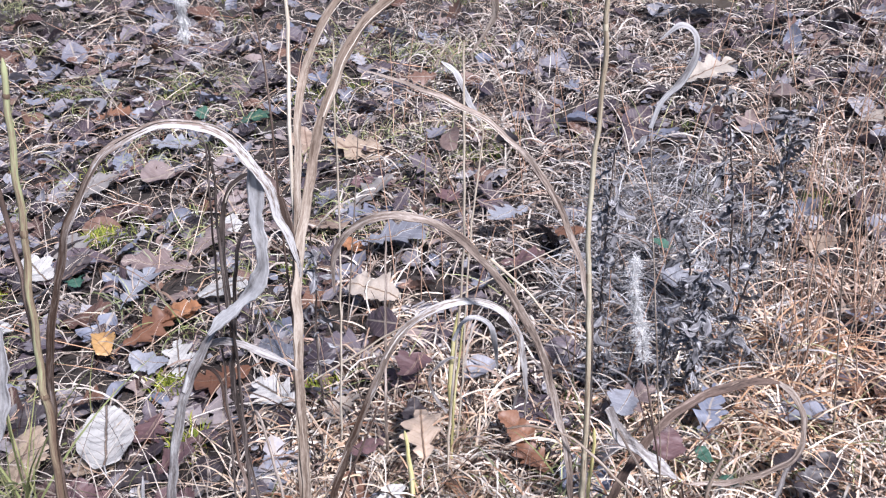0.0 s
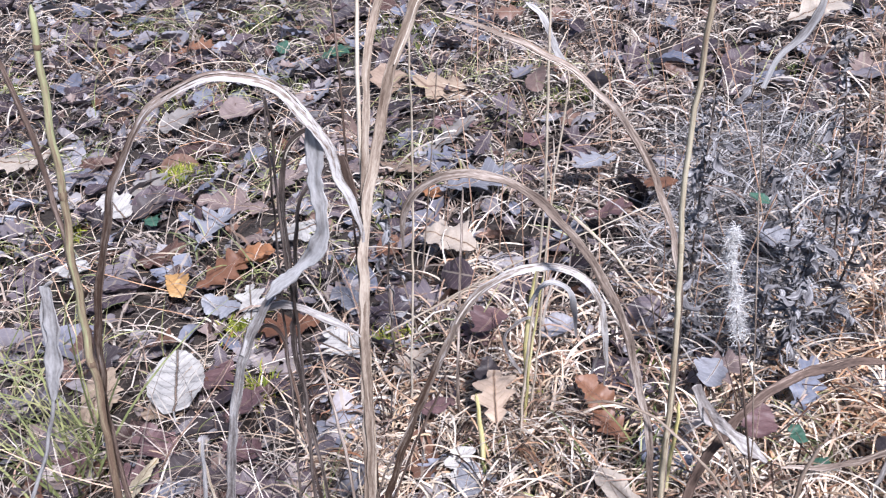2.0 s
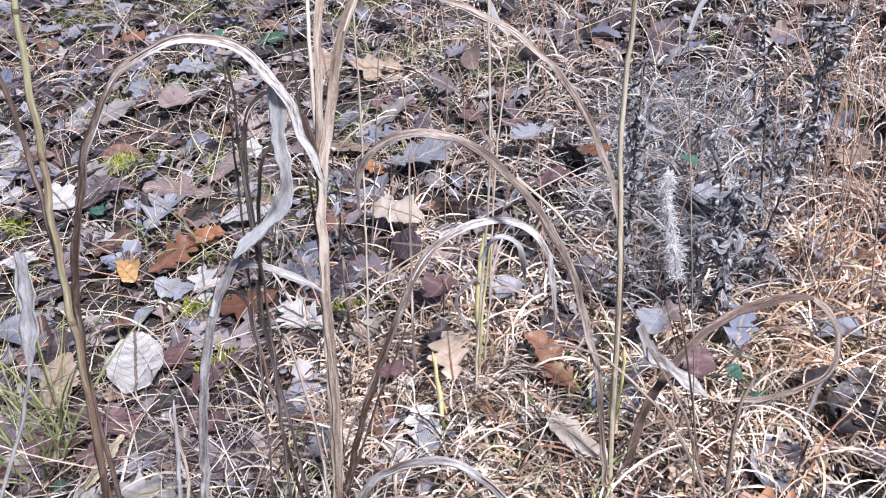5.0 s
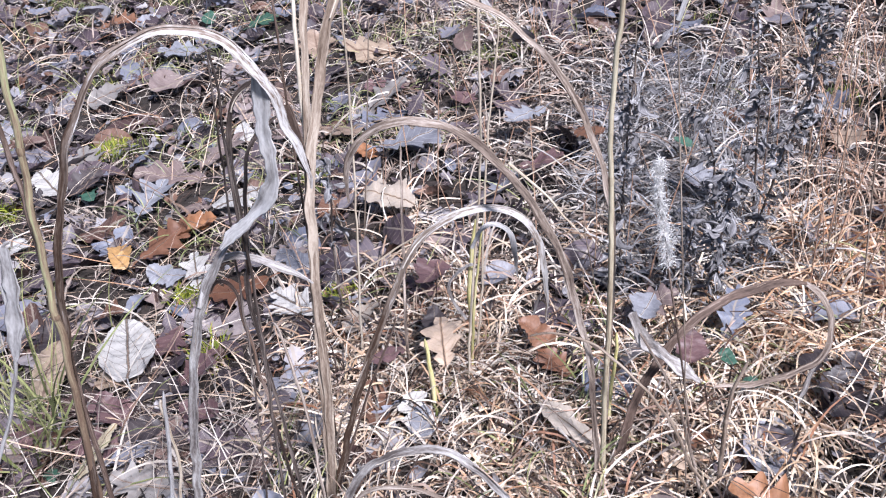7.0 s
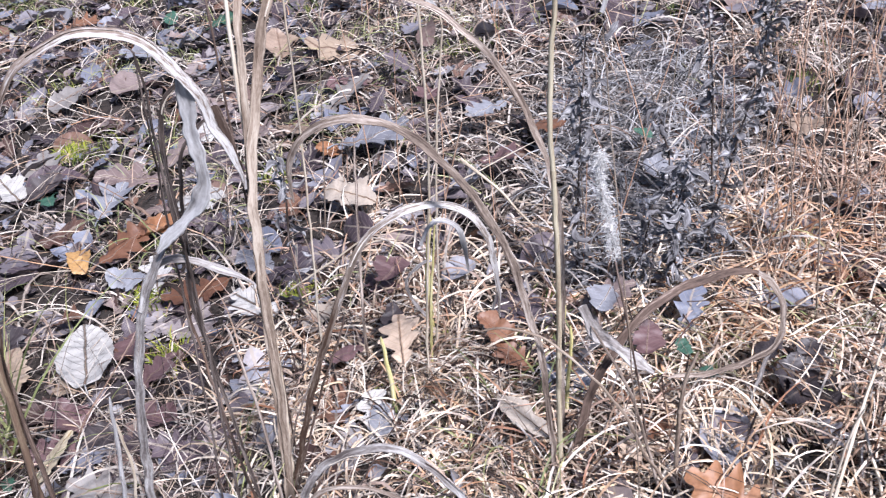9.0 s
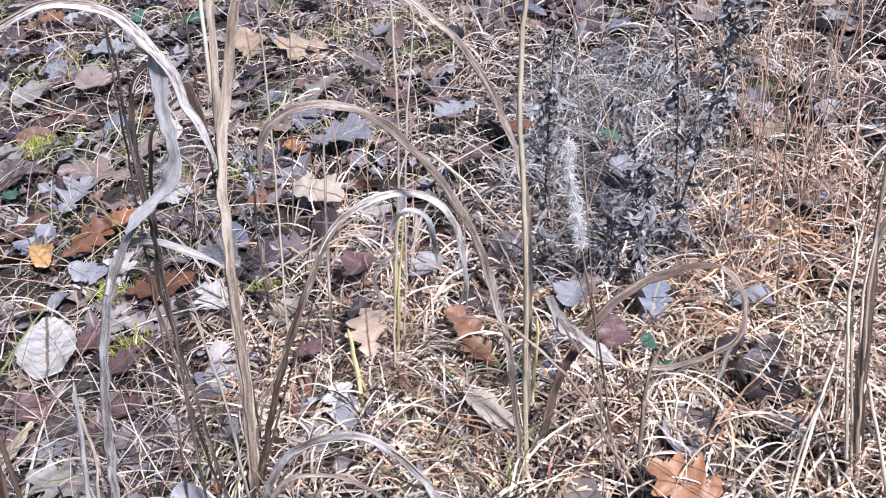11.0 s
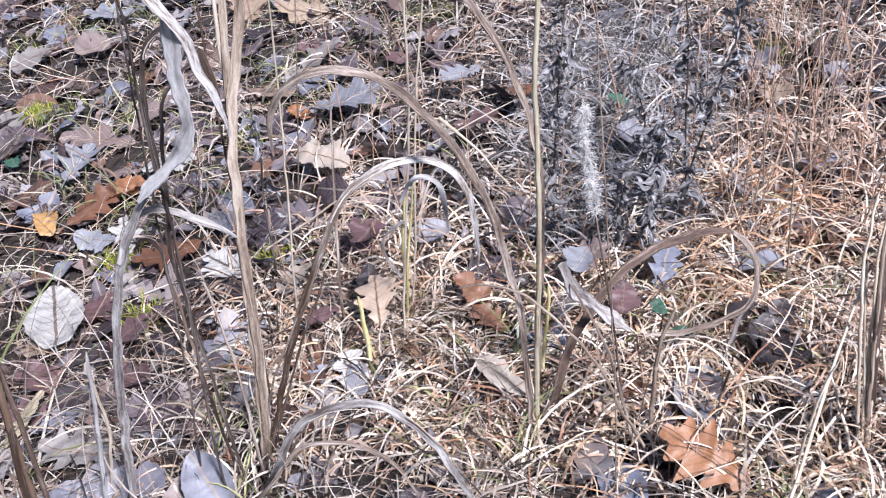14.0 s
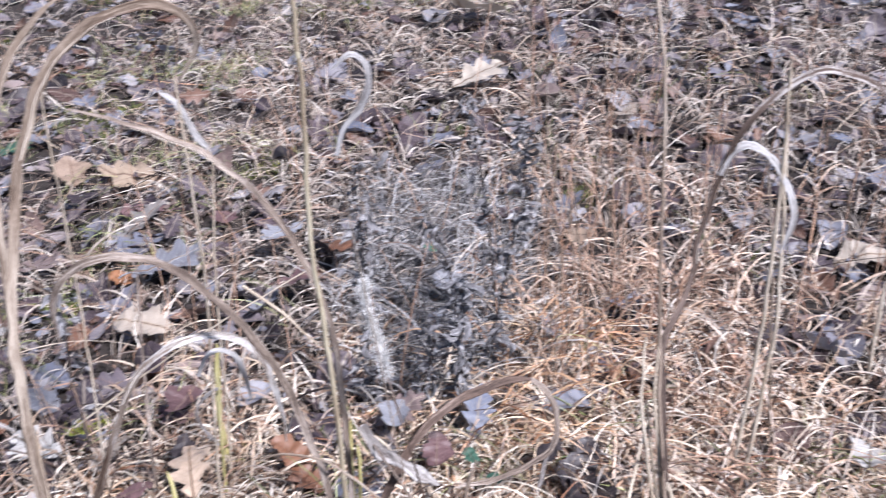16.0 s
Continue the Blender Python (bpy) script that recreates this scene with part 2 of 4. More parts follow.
SOIL, sn, snodes, sb = material("soil")
sg = snodes.new("ShaderNodeNewGeometry").outputs["Position"]
sr = ramp(snodes, ((0.01, 0.008, 0.007), (0.026, 0.019, 0.016), (0.06, 0.045, 0.037)))
sn.links.new(noise_of(snodes, sn.links, sg, 35, 8), sr.inputs["Fac"])
soil_patch = noise_of(snodes, sn.links, sg, 1.3, 4)
sn.links.new(mixed(snodes, sn.links, sr.outputs[0], (0.028, 0.021, 0.016), soil_patch), sb.inputs["Base Color"])
sb.inputs["Roughness"].default_value = 0.9
sbump = snodes.new("ShaderNodeBump")
sbump.inputs["Distance"].default_value = 0.012
sn.links.new(noise_of(snodes, sn.links, sg, 90, 6), sbump.inputs["Height"])
sn.links.new(sbump.outputs[0], sb.inputs["Normal"])


# ---- mesh tools ----
def mesh_of(name, verts, faces, mat, uvs=None, smooth=True):
    me = bpy.data.meshes.new(name)
    verts, faces = np.asarray(verts, np.float32), np.asarray(faces, np.int32)
    me.vertices.add(len(verts))
    me.vertices.foreach_set("co", verts.ravel())
    k = faces.shape[1]
    me.loops.add(faces.size)
    me.loops.foreach_set("vertex_index", faces.ravel())
    me.polygons.add(len(faces))
    me.polygons.foreach_set("loop_start", np.arange(0, faces.size, k, dtype=np.int32))
    me.polygons.foreach_set("use_smooth", np.full(len(faces), smooth))
    if uvs is not None:
        me.uv_layers.new(name="UVMap").data.foreach_set("uv", np.asarray(uvs, np.float32)[faces.ravel()].ravel())
    me.materials.append(mat)
    me.update(calc_edges=True)
    me.validate()
    return me


def rise(x, y):
    """Height of the ground: small hummocks, flat far away."""
    near = math.exp(-((x - 0.1) ** 2 + (y - 1.6) ** 2) / 30)
    return near * (0.016 * noise.noise((x * 2.3, y * 2.3, 0)) + 0.008 * noise.noise((x * 8, y * 8, 3)))


def spline(ctrl, per=7):
    """Catmull-Rom through a few bends."""
    p = np.array(ctrl, float)
    p = np.vstack([2 * p[0] - p[1], p, 2 * p[-1] - p[-2]])
    out = []
    for i in range(1, len(p) - 2):
        for j in range(per):
            t = j / per
            out.append(0.5 * (2 * p[i] + (p[i + 1] - p[i - 1]) * t + (2 * p[i - 1] - 5 * p[i] + 4 * p[i + 1] - p[i + 2]) * t * t + (3 * p[i] - p[i - 1] - 3 * p[i + 1] + p[i + 2]) * t ** 3))
    out.append(p[-2])
    return np.array(out)


def sweep(name, path, half, flat, mat, fold=0.0, twist=0.0, sides=8, facing=(0.1, -0.8, 0.6)):
    """A solid stalk or blade along a path: half width at each point, flat = thickness to width, fold = V-crease."""
    n = len(path)
    tan = np.gradient(path, axis=0)
    tan /= np.linalg.norm(tan, axis=1)[:, None] + 1e-9
    side = np.cross(tan, np.array(facing))
    side /= np.linalg.norm(side, axis=1)[:, None] + 1e-9
    nor = np.cross(side, tan)
    run = np.r_[0, np.cumsum(np.linalg.norm(np.diff(path, axis=0), axis=1))]
    verts, uvs = [], []
    for i in range(n):
        a = twist * run[i]
        s = side[i] * math.cos(a) + nor[i] * math.sin(a)
        m = np.cross(s, tan[i])
        for k in range(sides):
            q = 2 * math.pi * k / sides
            c = math.cos(q)
            verts.append(path[i] + half[i] * (s * c + m * (flat * math.sin(q) + fold * (abs(c) - 0.5))))
            uvs.append((k / (sides - 1), run[i]))
    faces = [(i * sides + k, i * sides + (k + 1) % sides, (i + 1) * sides + (k + 1) % sides, (i + 1) * sides + k) for i in range(n - 1) for k in range(sides)]
    return mesh_of(name, verts, faces, mat, uvs)


def part(name, me, parent, label=""):
    ob = new(name, me)
    ob.parent = parent
    return tagged(ob, label=label)


def lengths(path):
    """How far along the path each of its points lies."""
    return np.r_[0, np.cumsum(np.linalg.norm(np.diff(path, axis=0), axis=1))]


def wobble(path, amount, seed):
    run = lengths(path)
    w = np.array([[noise.noise((seed, d * 32, k * 9.1)) for k in range(3)] for d in run])
    fade = np.minimum(1, run / 0.06)[:, None]
    return path + amount * w * fade


count = [0]


def stem(ctrl, mm, mat, label="dry grass stem"):
    count[0] += 1
    p = wobble(spline(ctrl), 0.0018, count[0])
    s = np.linspace(0, 1, len(p))
    half = mm / 2000 * (1 - 0.45 * s)
    half[7::14] *= 1.06
    half[-1] *= 0.3
    ob = new("grass_stem", sweep("grass_stem", p, half, 0.85, mat, sides=7))
    if mm > 6 and mat is not YELLOW:
        for k in range(10, len(p) - 4, 14):
            ring = np.array([p[k - 1] * 0.3 + p[k] * 0.7, p[k], p[k + 1] * 0.3 + p[k] * 0.7])
            part("node", sweep("node", ring, half[k] * np.array([1.02, 1.22, 1.02]), 0.9, mat, sides=7), ob)
    return tagged(ob, label, "grass stem", "dry grass stems")


def blade_mesh(ctrl, mm, mat, name, ragged):
    count[0] += 1
    p = wobble(spline(ctrl, 9), 0.0022, count[0])
    s = np.linspace(0, 1, len(p))
    half = mm / 2000 * np.minimum(1, 0.75 + 1.6 * s) * np.minimum(1, (1.02 - s) * 5) ** 0.6
    half = half * np.array([1 + ragged * noise.noise((count[0], d * 30, 2)) + 0.5 * ragged * noise.noise((count[0], d * 110, 5)) for d in lengths(p)])
    return sweep(name, p, half, 0.16, mat, fold=0.4, twist=0.7 * math.sin(count[0] * 1.7), sides=10), p, half


def frayed(parent, p, half, mat, n=5):
    """Loose fibres that split from the edge of a withered blade."""
    r = np.random.default_rng(count[0])
    L = max(8, len(p) // 4)
    P = np.zeros((n, L, 3))
    for i in range(n):
        a = int(r.integers(len(p) // 4, max(len(p) // 4 + 1, len(p) - L)))
        out = r.normal(0, 1, 3)
        out /= np.linalg.norm(out)
        f = np.linspace(0, 1, L)[:, None]
        seg = p[a:a + L]
        P[i, :len(seg)] = seg + out * (half[a] * 0.8 + 0.006 * f ** 2 * r.uniform(0.3, 1.6))[:len(seg)]
        P[i, len(seg):] = P[i, len(seg) - 1]
    me = ribbons("loose_fibres", P, np.tile(np.linspace(0.0006, 0.0002, L), (n, 1)), STRAW_PALE, r.normal(0, 1, (n, 3)))
    part("loose_fibres", me, parent)


def blade(ctrl, mm, mat, label="withered grass blade"):
    me, p, half = blade_mesh(ctrl, mm, mat, "withered_grass", 0.35)
    ob = new("withered_grass", me)
    frayed(ob, p, half, mat, 4)
    return tagged(ob, label, "dry grass", "arched withered blades")


def leafstrip(ctrl, mm, mat, parent=None):
    me = blade_mesh(ctrl, mm, mat, "withered_leaf", 0.6)[0]
    if parent is not None:
        return part("withered_leaf", me, parent, "pale papery hanging leaf")
    return tagged(new("withered_leaf", me), "pale curled withered leaf in the grass", "grass leaf")


def leaf_mesh(name, kind, mat, seed, rows=30, cols=6, curl=1.0, ribbed=False):
    """A leaf one metre wide lying along y, curled and crumpled."""
    rnd = random.Random(seed)
    long = 1.5 if kind == "ovate" else 1.45 if kind == "oak" else 1.25
    lobes = rnd.choice((3.5, 4.5)) if kind == "oak" else 0
    bend, cup, tw = curl * rnd.uniform(-0.7, 0.9), curl * rnd.uniform(-0.5, 0.7), curl * rnd.uniform(-0.5, 0.5)
    verts, uvs = [], []
    for i in range(rows + 1):
        s = i / rows
        if kind == "ovate":
            w = 0.5 * math.sin(math.pi * s ** 0.85) ** 0.62 * (1 + 0.02 * math.sin(s * 45))
        else:
            env = 0.5 * (math.sin(math.pi * min(1, s * 0.92 + 0.05)) ** 0.6) * (0.55 + 0.55 * math.sin(math.pi * min(1, s * 1.05) ** 1.3))
            saw = (s * lobes + 0.2) % 1.0
            cut = 0.3 + 0.7 * (saw / 0.62 if saw < 0.62 else (1 - saw) / 0.38) ** 0.8
            w = env * cut + 0.012
        if kind == "torn":
            w = 0.5 * math.sin(math.pi * s ** 0.8) ** 0.55
        if i in (0, rows):
            w = 0.006
        for j in range(cols + 1):
            u = 2 * j / cols - 1
            x = u * w
            if kind == "torn":
                x *= 0.8 + 0.55 * noise.noise((s * 4.5, 3.0 * math.copysign(1, u), seed * 1.7)) + 0.25 * noise.noise((s * 15, 2.0 * math.copysign(1, u), seed))
            y = (s - 0.5) * long + (0.28 * abs(u) * w if kind == "oak" else 0.12 * abs(u) * w)
            z = cup * x * x * 1.3 + bend * y * y * 0.5 + 0.1 * abs(x) + tw * x * y
            z += 0.09 * noise.noise((x * 3.5 + seed, y * 3.5, seed)) + 0.035 * noise.noise((x * 11, y * 11, seed))
            if ribbed:
                z += 0.016 * math.cos(2 * math.pi * (9 * s - 4 * abs(x))) * min(1, 6 * abs(x))
            verts.append((x, y, z))
            uvs.append((0.5 + x, s))
    c = cols + 1
    faces = [(i * c + j, i * c + j + 1, (i + 1) * c + j + 1, (i + 1) * c + j) for i in range(rows) for j in range(cols)]
    return mesh_of(name, verts, faces, mat, uvs)


clear = []


def fallen_leaf(kind, mat, x, y, wide, tilt=14, z=0.03, yaw=None, stretch=1.0):
    count[0] += 1
    rnd = random.Random(count[0] * 7)
    clear.append((x, y))
    rows = 60 if kind == "ovate" else 30
    ob = new("fallen_leaf", leaf_mesh("fallen_leaf", kind, mat, count[0], rows=rows, curl=(1.0 if kind == "torn" else 0.5) if yaw is None else 0.25, ribbed=kind == "ovate"))
    ob.matrix_world = pose(x, y, rise(x, y) + z + 0.055 * grassy(x, y), rnd.uniform(-4, tilt) + 6, rnd.uniform(-tilt, tilt), rnd.uniform(-180, 180) if yaw is None else yaw) @ Matrix.Diagonal((wide, wide * stretch, wide, 1))
    q = np.array([(0, -0.74, 0.0), (0.02, -0.85, 0.03), (0.05, -0.98, 0.02)])
    q[:, 2] += ob.data.vertices[3].co.z
    part("leaf_stalk", sweep("leaf_stalk", spline(q, 3), np.full(7, 0.016), 1.0, mat, sides=5), ob)
    co = np.array([ob.data.vertices[i * 7 + 3].co for i in range(0, rows + 1, rows // 30)]) + np.array((0, 0, 0.006))
    part("midrib", sweep("midrib", co, np.linspace(0.017, 0.005, 31), 0.7, MIDRIB, sides=5), ob)
    shape = {"oak": "lobed oak leaf", "torn": "crumpled torn leaf", "ovate": "oval leaf"}[kind]
    return tagged(ob, f"{LABELS[mat]} fallen {shape} lying on the ground", "leaf", "fallen leaves")


# ---- ground ----
def reach(n, near, far):
    t = np.linspace(-1, 1, n)
    return near * t + (far - near) * np.sign(t) * np.abs(t) ** 9


gx, gy = reach(141, 3.2, 400), reach(141, 3.2, 400) + 1.6
gv = [(x, y, rise(x, y)) for y in gy for x in gx]
gf = [(j * 141 + i, j * 141 + i + 1, (j + 1) * 141 + i + 1, (j + 1) * 141 + i) for j in range(140) for i in range(140)]
tagged(new("ground", mesh_of("ground", gv, gf, SOIL)), "dark leafy soil under grass and dead leaves", "ground", kind="structure")


# ---- matted grass ----
def ribbons(name, P, W, mat, side_tilt):
    """Many curved blades in one mesh: P blades x points x 3, W their half widths."""
    n, s, _ = P.shape
    tan = np.gradient(P, axis=1)
    tan /= np.linalg.norm(tan, axis=2)[..., None] + 1e-9
    side = np.cross(tan, side_tilt[:, None, :])
    side /= np.linalg.norm(side, axis=2)[..., None] + 1e-9
    V = np.stack([P - side * W[..., None], P + side * W[..., None]], axis=2).reshape(-1, 3)
    base = (np.arange(n) * s * 2)[:, None] + (np.arange(s - 1) * 2)[None, :]
    F = np.stack([base, base + 1, base + 3, base + 2], axis=2).reshape(-1, 4)
    return mesh_of(name, V, F, mat)


def grass(name, label, mat, spots, per, length, lift, curl, mm, spread, seed, steps=9, fan=1.1):
    """Tufts: at each spot a handful of blades that rise, arch over and lie down."""
    r = np.random.default_rng(seed)
    n = len(spots) * per
    at = np.repeat(np.array(spots), per, axis=0) + r.normal(0, spread, (n, 2))
    L = r.uniform(*length, n) * r.choice([0.6, 1.0, 1.25], n)
    az = np.repeat(r.uniform(0, 2 * math.pi, len(spots)), per) + r.normal(0, fan, n)
    el = np.radians(r.uniform(*lift, n))
    k = np.radians(r.uniform(*curl, n))
    turn = r.normal(0, 0.9, n)
    P = np.zeros((n, steps, 3))
    P[:, 0, :2] = at
    P[:, 0, 2] = np.array([rise(a, b) for a, b in at]) + r.uniform(-0.003, 0.012, n)
    for i in range(1, steps):
        f = i / (steps - 1)
        e = el - k * f ** 1.4
        a = az + turn * f
        step = L / (steps - 1)
        P[:, i] = P[:, i - 1] + np.stack([np.cos(e) * np.cos(a) * step, np.cos(e) * np.sin(a) * step, np.sin(e) * step], 1)
        P[:, i, 2] = np.maximum(P[:, i, 2], P[:, 0, 2] + r.uniform(0.001, 0.02, n))
    s = np.linspace(0, 1, steps)
    W = (r.uniform(*mm, n) / 2000)[:, None] * (1.02 - s ** 2.2)[None, :]
    tilt = r.normal(0, 0.6, (n, 3)) + np.array([0, -0.8, 1.2])
    ob = new(name, ribbons(name, P, W, mat, tilt))
    return tagged(ob, label, "grass", kind="stuff")


def scatter(n, x0, x1, y0, y1, seed, keep):
    r = random.Random(seed)
    out = []
    while len(out) < n:
        x, y = r.uniform(x0, x1), r.uniform(y0, y1)
        if r.random() < keep(x, y):
            out.append((x, y))
    return out


def step(v, a, b):
    t = min(1, max(0, (v - a) / (b - a)))
    return t * t * (3 - 2 * t)


HOLLOWS = ((0.625, 1.02, 0.05), (-0.33, 0.99, 0.09), (0.62, 0.9, 0.06), (0.25, 1.05, 0.05), (-0.05, 0.95, 0.06), (0.5, 0.8, 0.06))


def hollow(x, y):
    """Bare dark spots between the tufts."""
    return 1 - 0.9 * max(math.exp(-((x - a) ** 2 + (y - b) ** 2) / (c * c)) for a, b, c in HOLLOWS)


def grassy(x, y):
    """How much grass stands here: thin among the leaves of the shady side."""
    edge = -0.08 - 0.1 * (y - 1.15) + 0.15 * noise.noise((x * 2, y * 2, 7))
    here = 0.16 + 0.84 * step(x, edge - 0.12, edge + 0.2)
    front = 0.95 * (1 - step(y, 0.95, 1.2)) * (0.5 + 0.5 * step(x, -0.3, 0.1))
    here *= 1 - 0.4 * step(x, 0.75, 1.15) * step(y, 1.15, 1.6)
    return min(1, max(here * (0.45 + 0.55 * step(y, 0.72, 0.98)), 0.38 * front)) * (0.06 + 0.94 * step(noise.noise((x * 6, y * 6, 1)), -0.25, 0.14)) * hollow(x, y)


def orangeness(x, y):
    return step(x + 0.12 * noise.noise((x * 3, y * 3, 4)), 0.5, 0.8) * (1 - 0.85 * step(y, 1.35, 2.0)) * (1 - 0.8 * step(x, 0.8, 1.15)) * (1 - step(y, 2.2, 3.2))


def stemmy(x, y):
    return step(x, 0.5, 0.8) * (1 - step(y, 1.9, 3.0)) * (1 - 0.5 * step(x, 0.95, 1.35))


def paleness(x, y):
    return (1 - step(y + 0.15 * noise.noise((x * 3, y * 3, 5)), 1.1, 1.5)) * step(x, -0.4, 0.0) * (1 - 0.5 * step(x, 0.75, 1.05)) * (0.5 + 0.5 * step(x, 0.0, 0.3)) * (0.12 + 0.88 * step(y, 0.8, 1.0))


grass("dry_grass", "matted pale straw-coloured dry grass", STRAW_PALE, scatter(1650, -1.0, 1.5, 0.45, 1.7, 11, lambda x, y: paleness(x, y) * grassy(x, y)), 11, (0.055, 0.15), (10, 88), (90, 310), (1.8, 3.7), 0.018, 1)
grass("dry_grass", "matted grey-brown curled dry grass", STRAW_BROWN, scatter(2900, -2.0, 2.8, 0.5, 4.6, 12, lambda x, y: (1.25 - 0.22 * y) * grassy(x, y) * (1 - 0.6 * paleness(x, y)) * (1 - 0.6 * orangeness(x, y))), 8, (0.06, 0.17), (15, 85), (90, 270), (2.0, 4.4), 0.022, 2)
grass("dry_grass", "orange-tan dry grass in loose tufts", STRAW_ORANGE, scatter(260, 0.2, 2.4, 0.7, 3.6, 13, lambda x, y: orangeness(x, y) * grassy(x, y)), 10, (0.07, 0.2), (20, 88), (60, 240), (2.0, 4.0), 0.022, 3)
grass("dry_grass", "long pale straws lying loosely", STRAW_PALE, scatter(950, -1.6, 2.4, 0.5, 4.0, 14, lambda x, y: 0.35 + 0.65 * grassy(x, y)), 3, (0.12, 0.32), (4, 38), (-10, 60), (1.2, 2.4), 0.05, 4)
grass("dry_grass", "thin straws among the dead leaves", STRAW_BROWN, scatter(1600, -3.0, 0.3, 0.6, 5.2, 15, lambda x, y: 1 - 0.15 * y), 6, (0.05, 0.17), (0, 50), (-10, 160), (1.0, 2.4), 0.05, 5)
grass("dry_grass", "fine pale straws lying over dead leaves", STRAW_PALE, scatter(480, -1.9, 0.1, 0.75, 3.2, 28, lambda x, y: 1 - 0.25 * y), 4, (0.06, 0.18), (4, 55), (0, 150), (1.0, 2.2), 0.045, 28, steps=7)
grass("dry_grass", "long bleached curling blades near dark leaves", STRAW_WHITE, scatter(110, 0.38, 1.0, 0.78, 1.15, 35, lambda x, y: hollow(x, y) * 0.3 + 0.7 * step(noise.noise((x * 7, y * 7, 6)), -0.1, 0.2)), 9, (0.07, 0.18), (25, 88), (110, 300), (1.7, 3.3), 0.018, 35, steps=12)
grass("dry_grass", "long bleached blades standing in straw", STRAW_WHITE, scatter(45, -0.15, 0.4, 0.78, 1.15, 36, lambda x, y: 1), 8, (0.06, 0.16), (25, 88), (110, 300), (1.6, 3.2), 0.018, 36, steps=12)
grass("green_grass", "sparse yellow-green grass blades", STRAW_GREEN, scatter(90, -2.2, 1.6, 0.7, 4.5, 16, lambda x, y: 1), 5, (0.05, 0.16), (30, 85), (10, 90), (1.2, 2.4), 0.02, 6)
grass("green_grass", "soft yellow-green grass tufts among dead leaves", STRAW_GREEN, scatter(110, -1.5, 0.1, 1.25, 3.0, 33, lambda x, y: step(noise.noise((x * 3, y * 3, 21)), -0.1, 0.3)), 12, (0.05, 0.14), (20, 85), (30, 170), (1.2, 2.6), 0.025, 33)
grass("green_grass", "pale green grass blades in matted straw", STRAW_GREEN, scatter(60, -0.1, 1.0, 0.72, 1.2, 34, lambda x, y: step(noise.noise((x * 5, y * 5, 2)), 0.0, 0.3)), 7, (0.05, 0.15), (20, 85), (40, 200), (1.6, 3.0), 0.02, 34)
GREEN_SPOTS = [(-0.44, 0.93), (-0.48, 0.97), (-0.5, 0.93), (-0.46, 0.9)]
grass("green_grass", "bright green grass shoots", STRAW_GREEN, GREEN_SPOTS, 14, (0.16, 0.32), (58, 88), (5, 50), (2.0, 3.6), 0.022, 7)
grass("green_grass", "short yellow-green grass between dead leaves", STRAW_GREEN, scatter(34, -0.95, -0.34, 0.72, 1.15, 26, lambda x, y: 1 - 0.8 * step(x, -0.5, -0.36)), 7, (0.06, 0.19), (20, 85), (20, 150), (1.3, 2.8), 0.025, 26)
grass("dry_grass", "thin brown straws at the near edge", STRAW_BROWN, scatter(300, -0.75, 1.1, 0.5, 1.0, 25, lambda x, y: 1), 7, (0.08, 0.26), (5, 70), (0, 170), (0.9, 2.1), 0.03, 25)
grass("grey_grass", "curled bluish grey dead grass around weeds", STRAW_GREY, scatter(230, 0.28, 0.72, 1.2, 2.2, 20, lambda x, y: 1 - step(math.hypot((x - 0.48) / 0.22, (y - 1.65) / 0.5), 0.5, 1.0)), 12, (0.06, 0.2), (30, 88), (60, 260), (1.6, 3.3), 0.022, 20)
grass("orange_grass", "tall curled orange grass tuft", STRAW_TUFT, [(0.53, 1.13), (0.57, 1.12), (0.55, 1.18), (0.59, 1.22), (0.5, 1.19), (0.62, 1.18), (0.58, 1.3), (0.66, 1.32), (0.7, 1.36), (0.64, 1.4), (0.72, 1.28)], 48, (0.08, 0.2), (50, 88), (80, 280), (1.9, 3.9), 0.035, 8)
grass("green_grass", "soft grey-green grass patch", STRAW_GREEN, scatter(40, -0.2, 0.6, 3.3, 4.1, 18, lambda x, y: 1) + scatter(40, -2.5, -1.6, 3.4, 4.4, 19, lambda x, y: 1), 22, (0.04, 0.12), (20, 85), (20, 120), (1.2, 2.6), 0.03, 10)
grass("moss", "lime-green moss tufts beside dead leaves", MOSS_LIME, [(-0.1, 1.247), (-0.36, 1.241), (-0.83, 1.5), (-0.7, 1.74), (-0.28, 1.11), (-0.37, 1.26), (-0.72, 1.72)], 90, (0.012, 0.035), (30, 90), (0, 60), (1.6, 3.2), 0.014, 19, steps=4)
grass("moss", "small green moss patches among leaves", MOSS, scatter(140, -2.2, 1.0, 1.0, 4.6, 17, lambda x, y: step(noise.noise((x * 4, y * 4, 9)), 0.25, 0.5)), 30, (0.01, 0.03), (30, 90), (0, 60), (1.5, 3), 0.02, 9, steps=4)


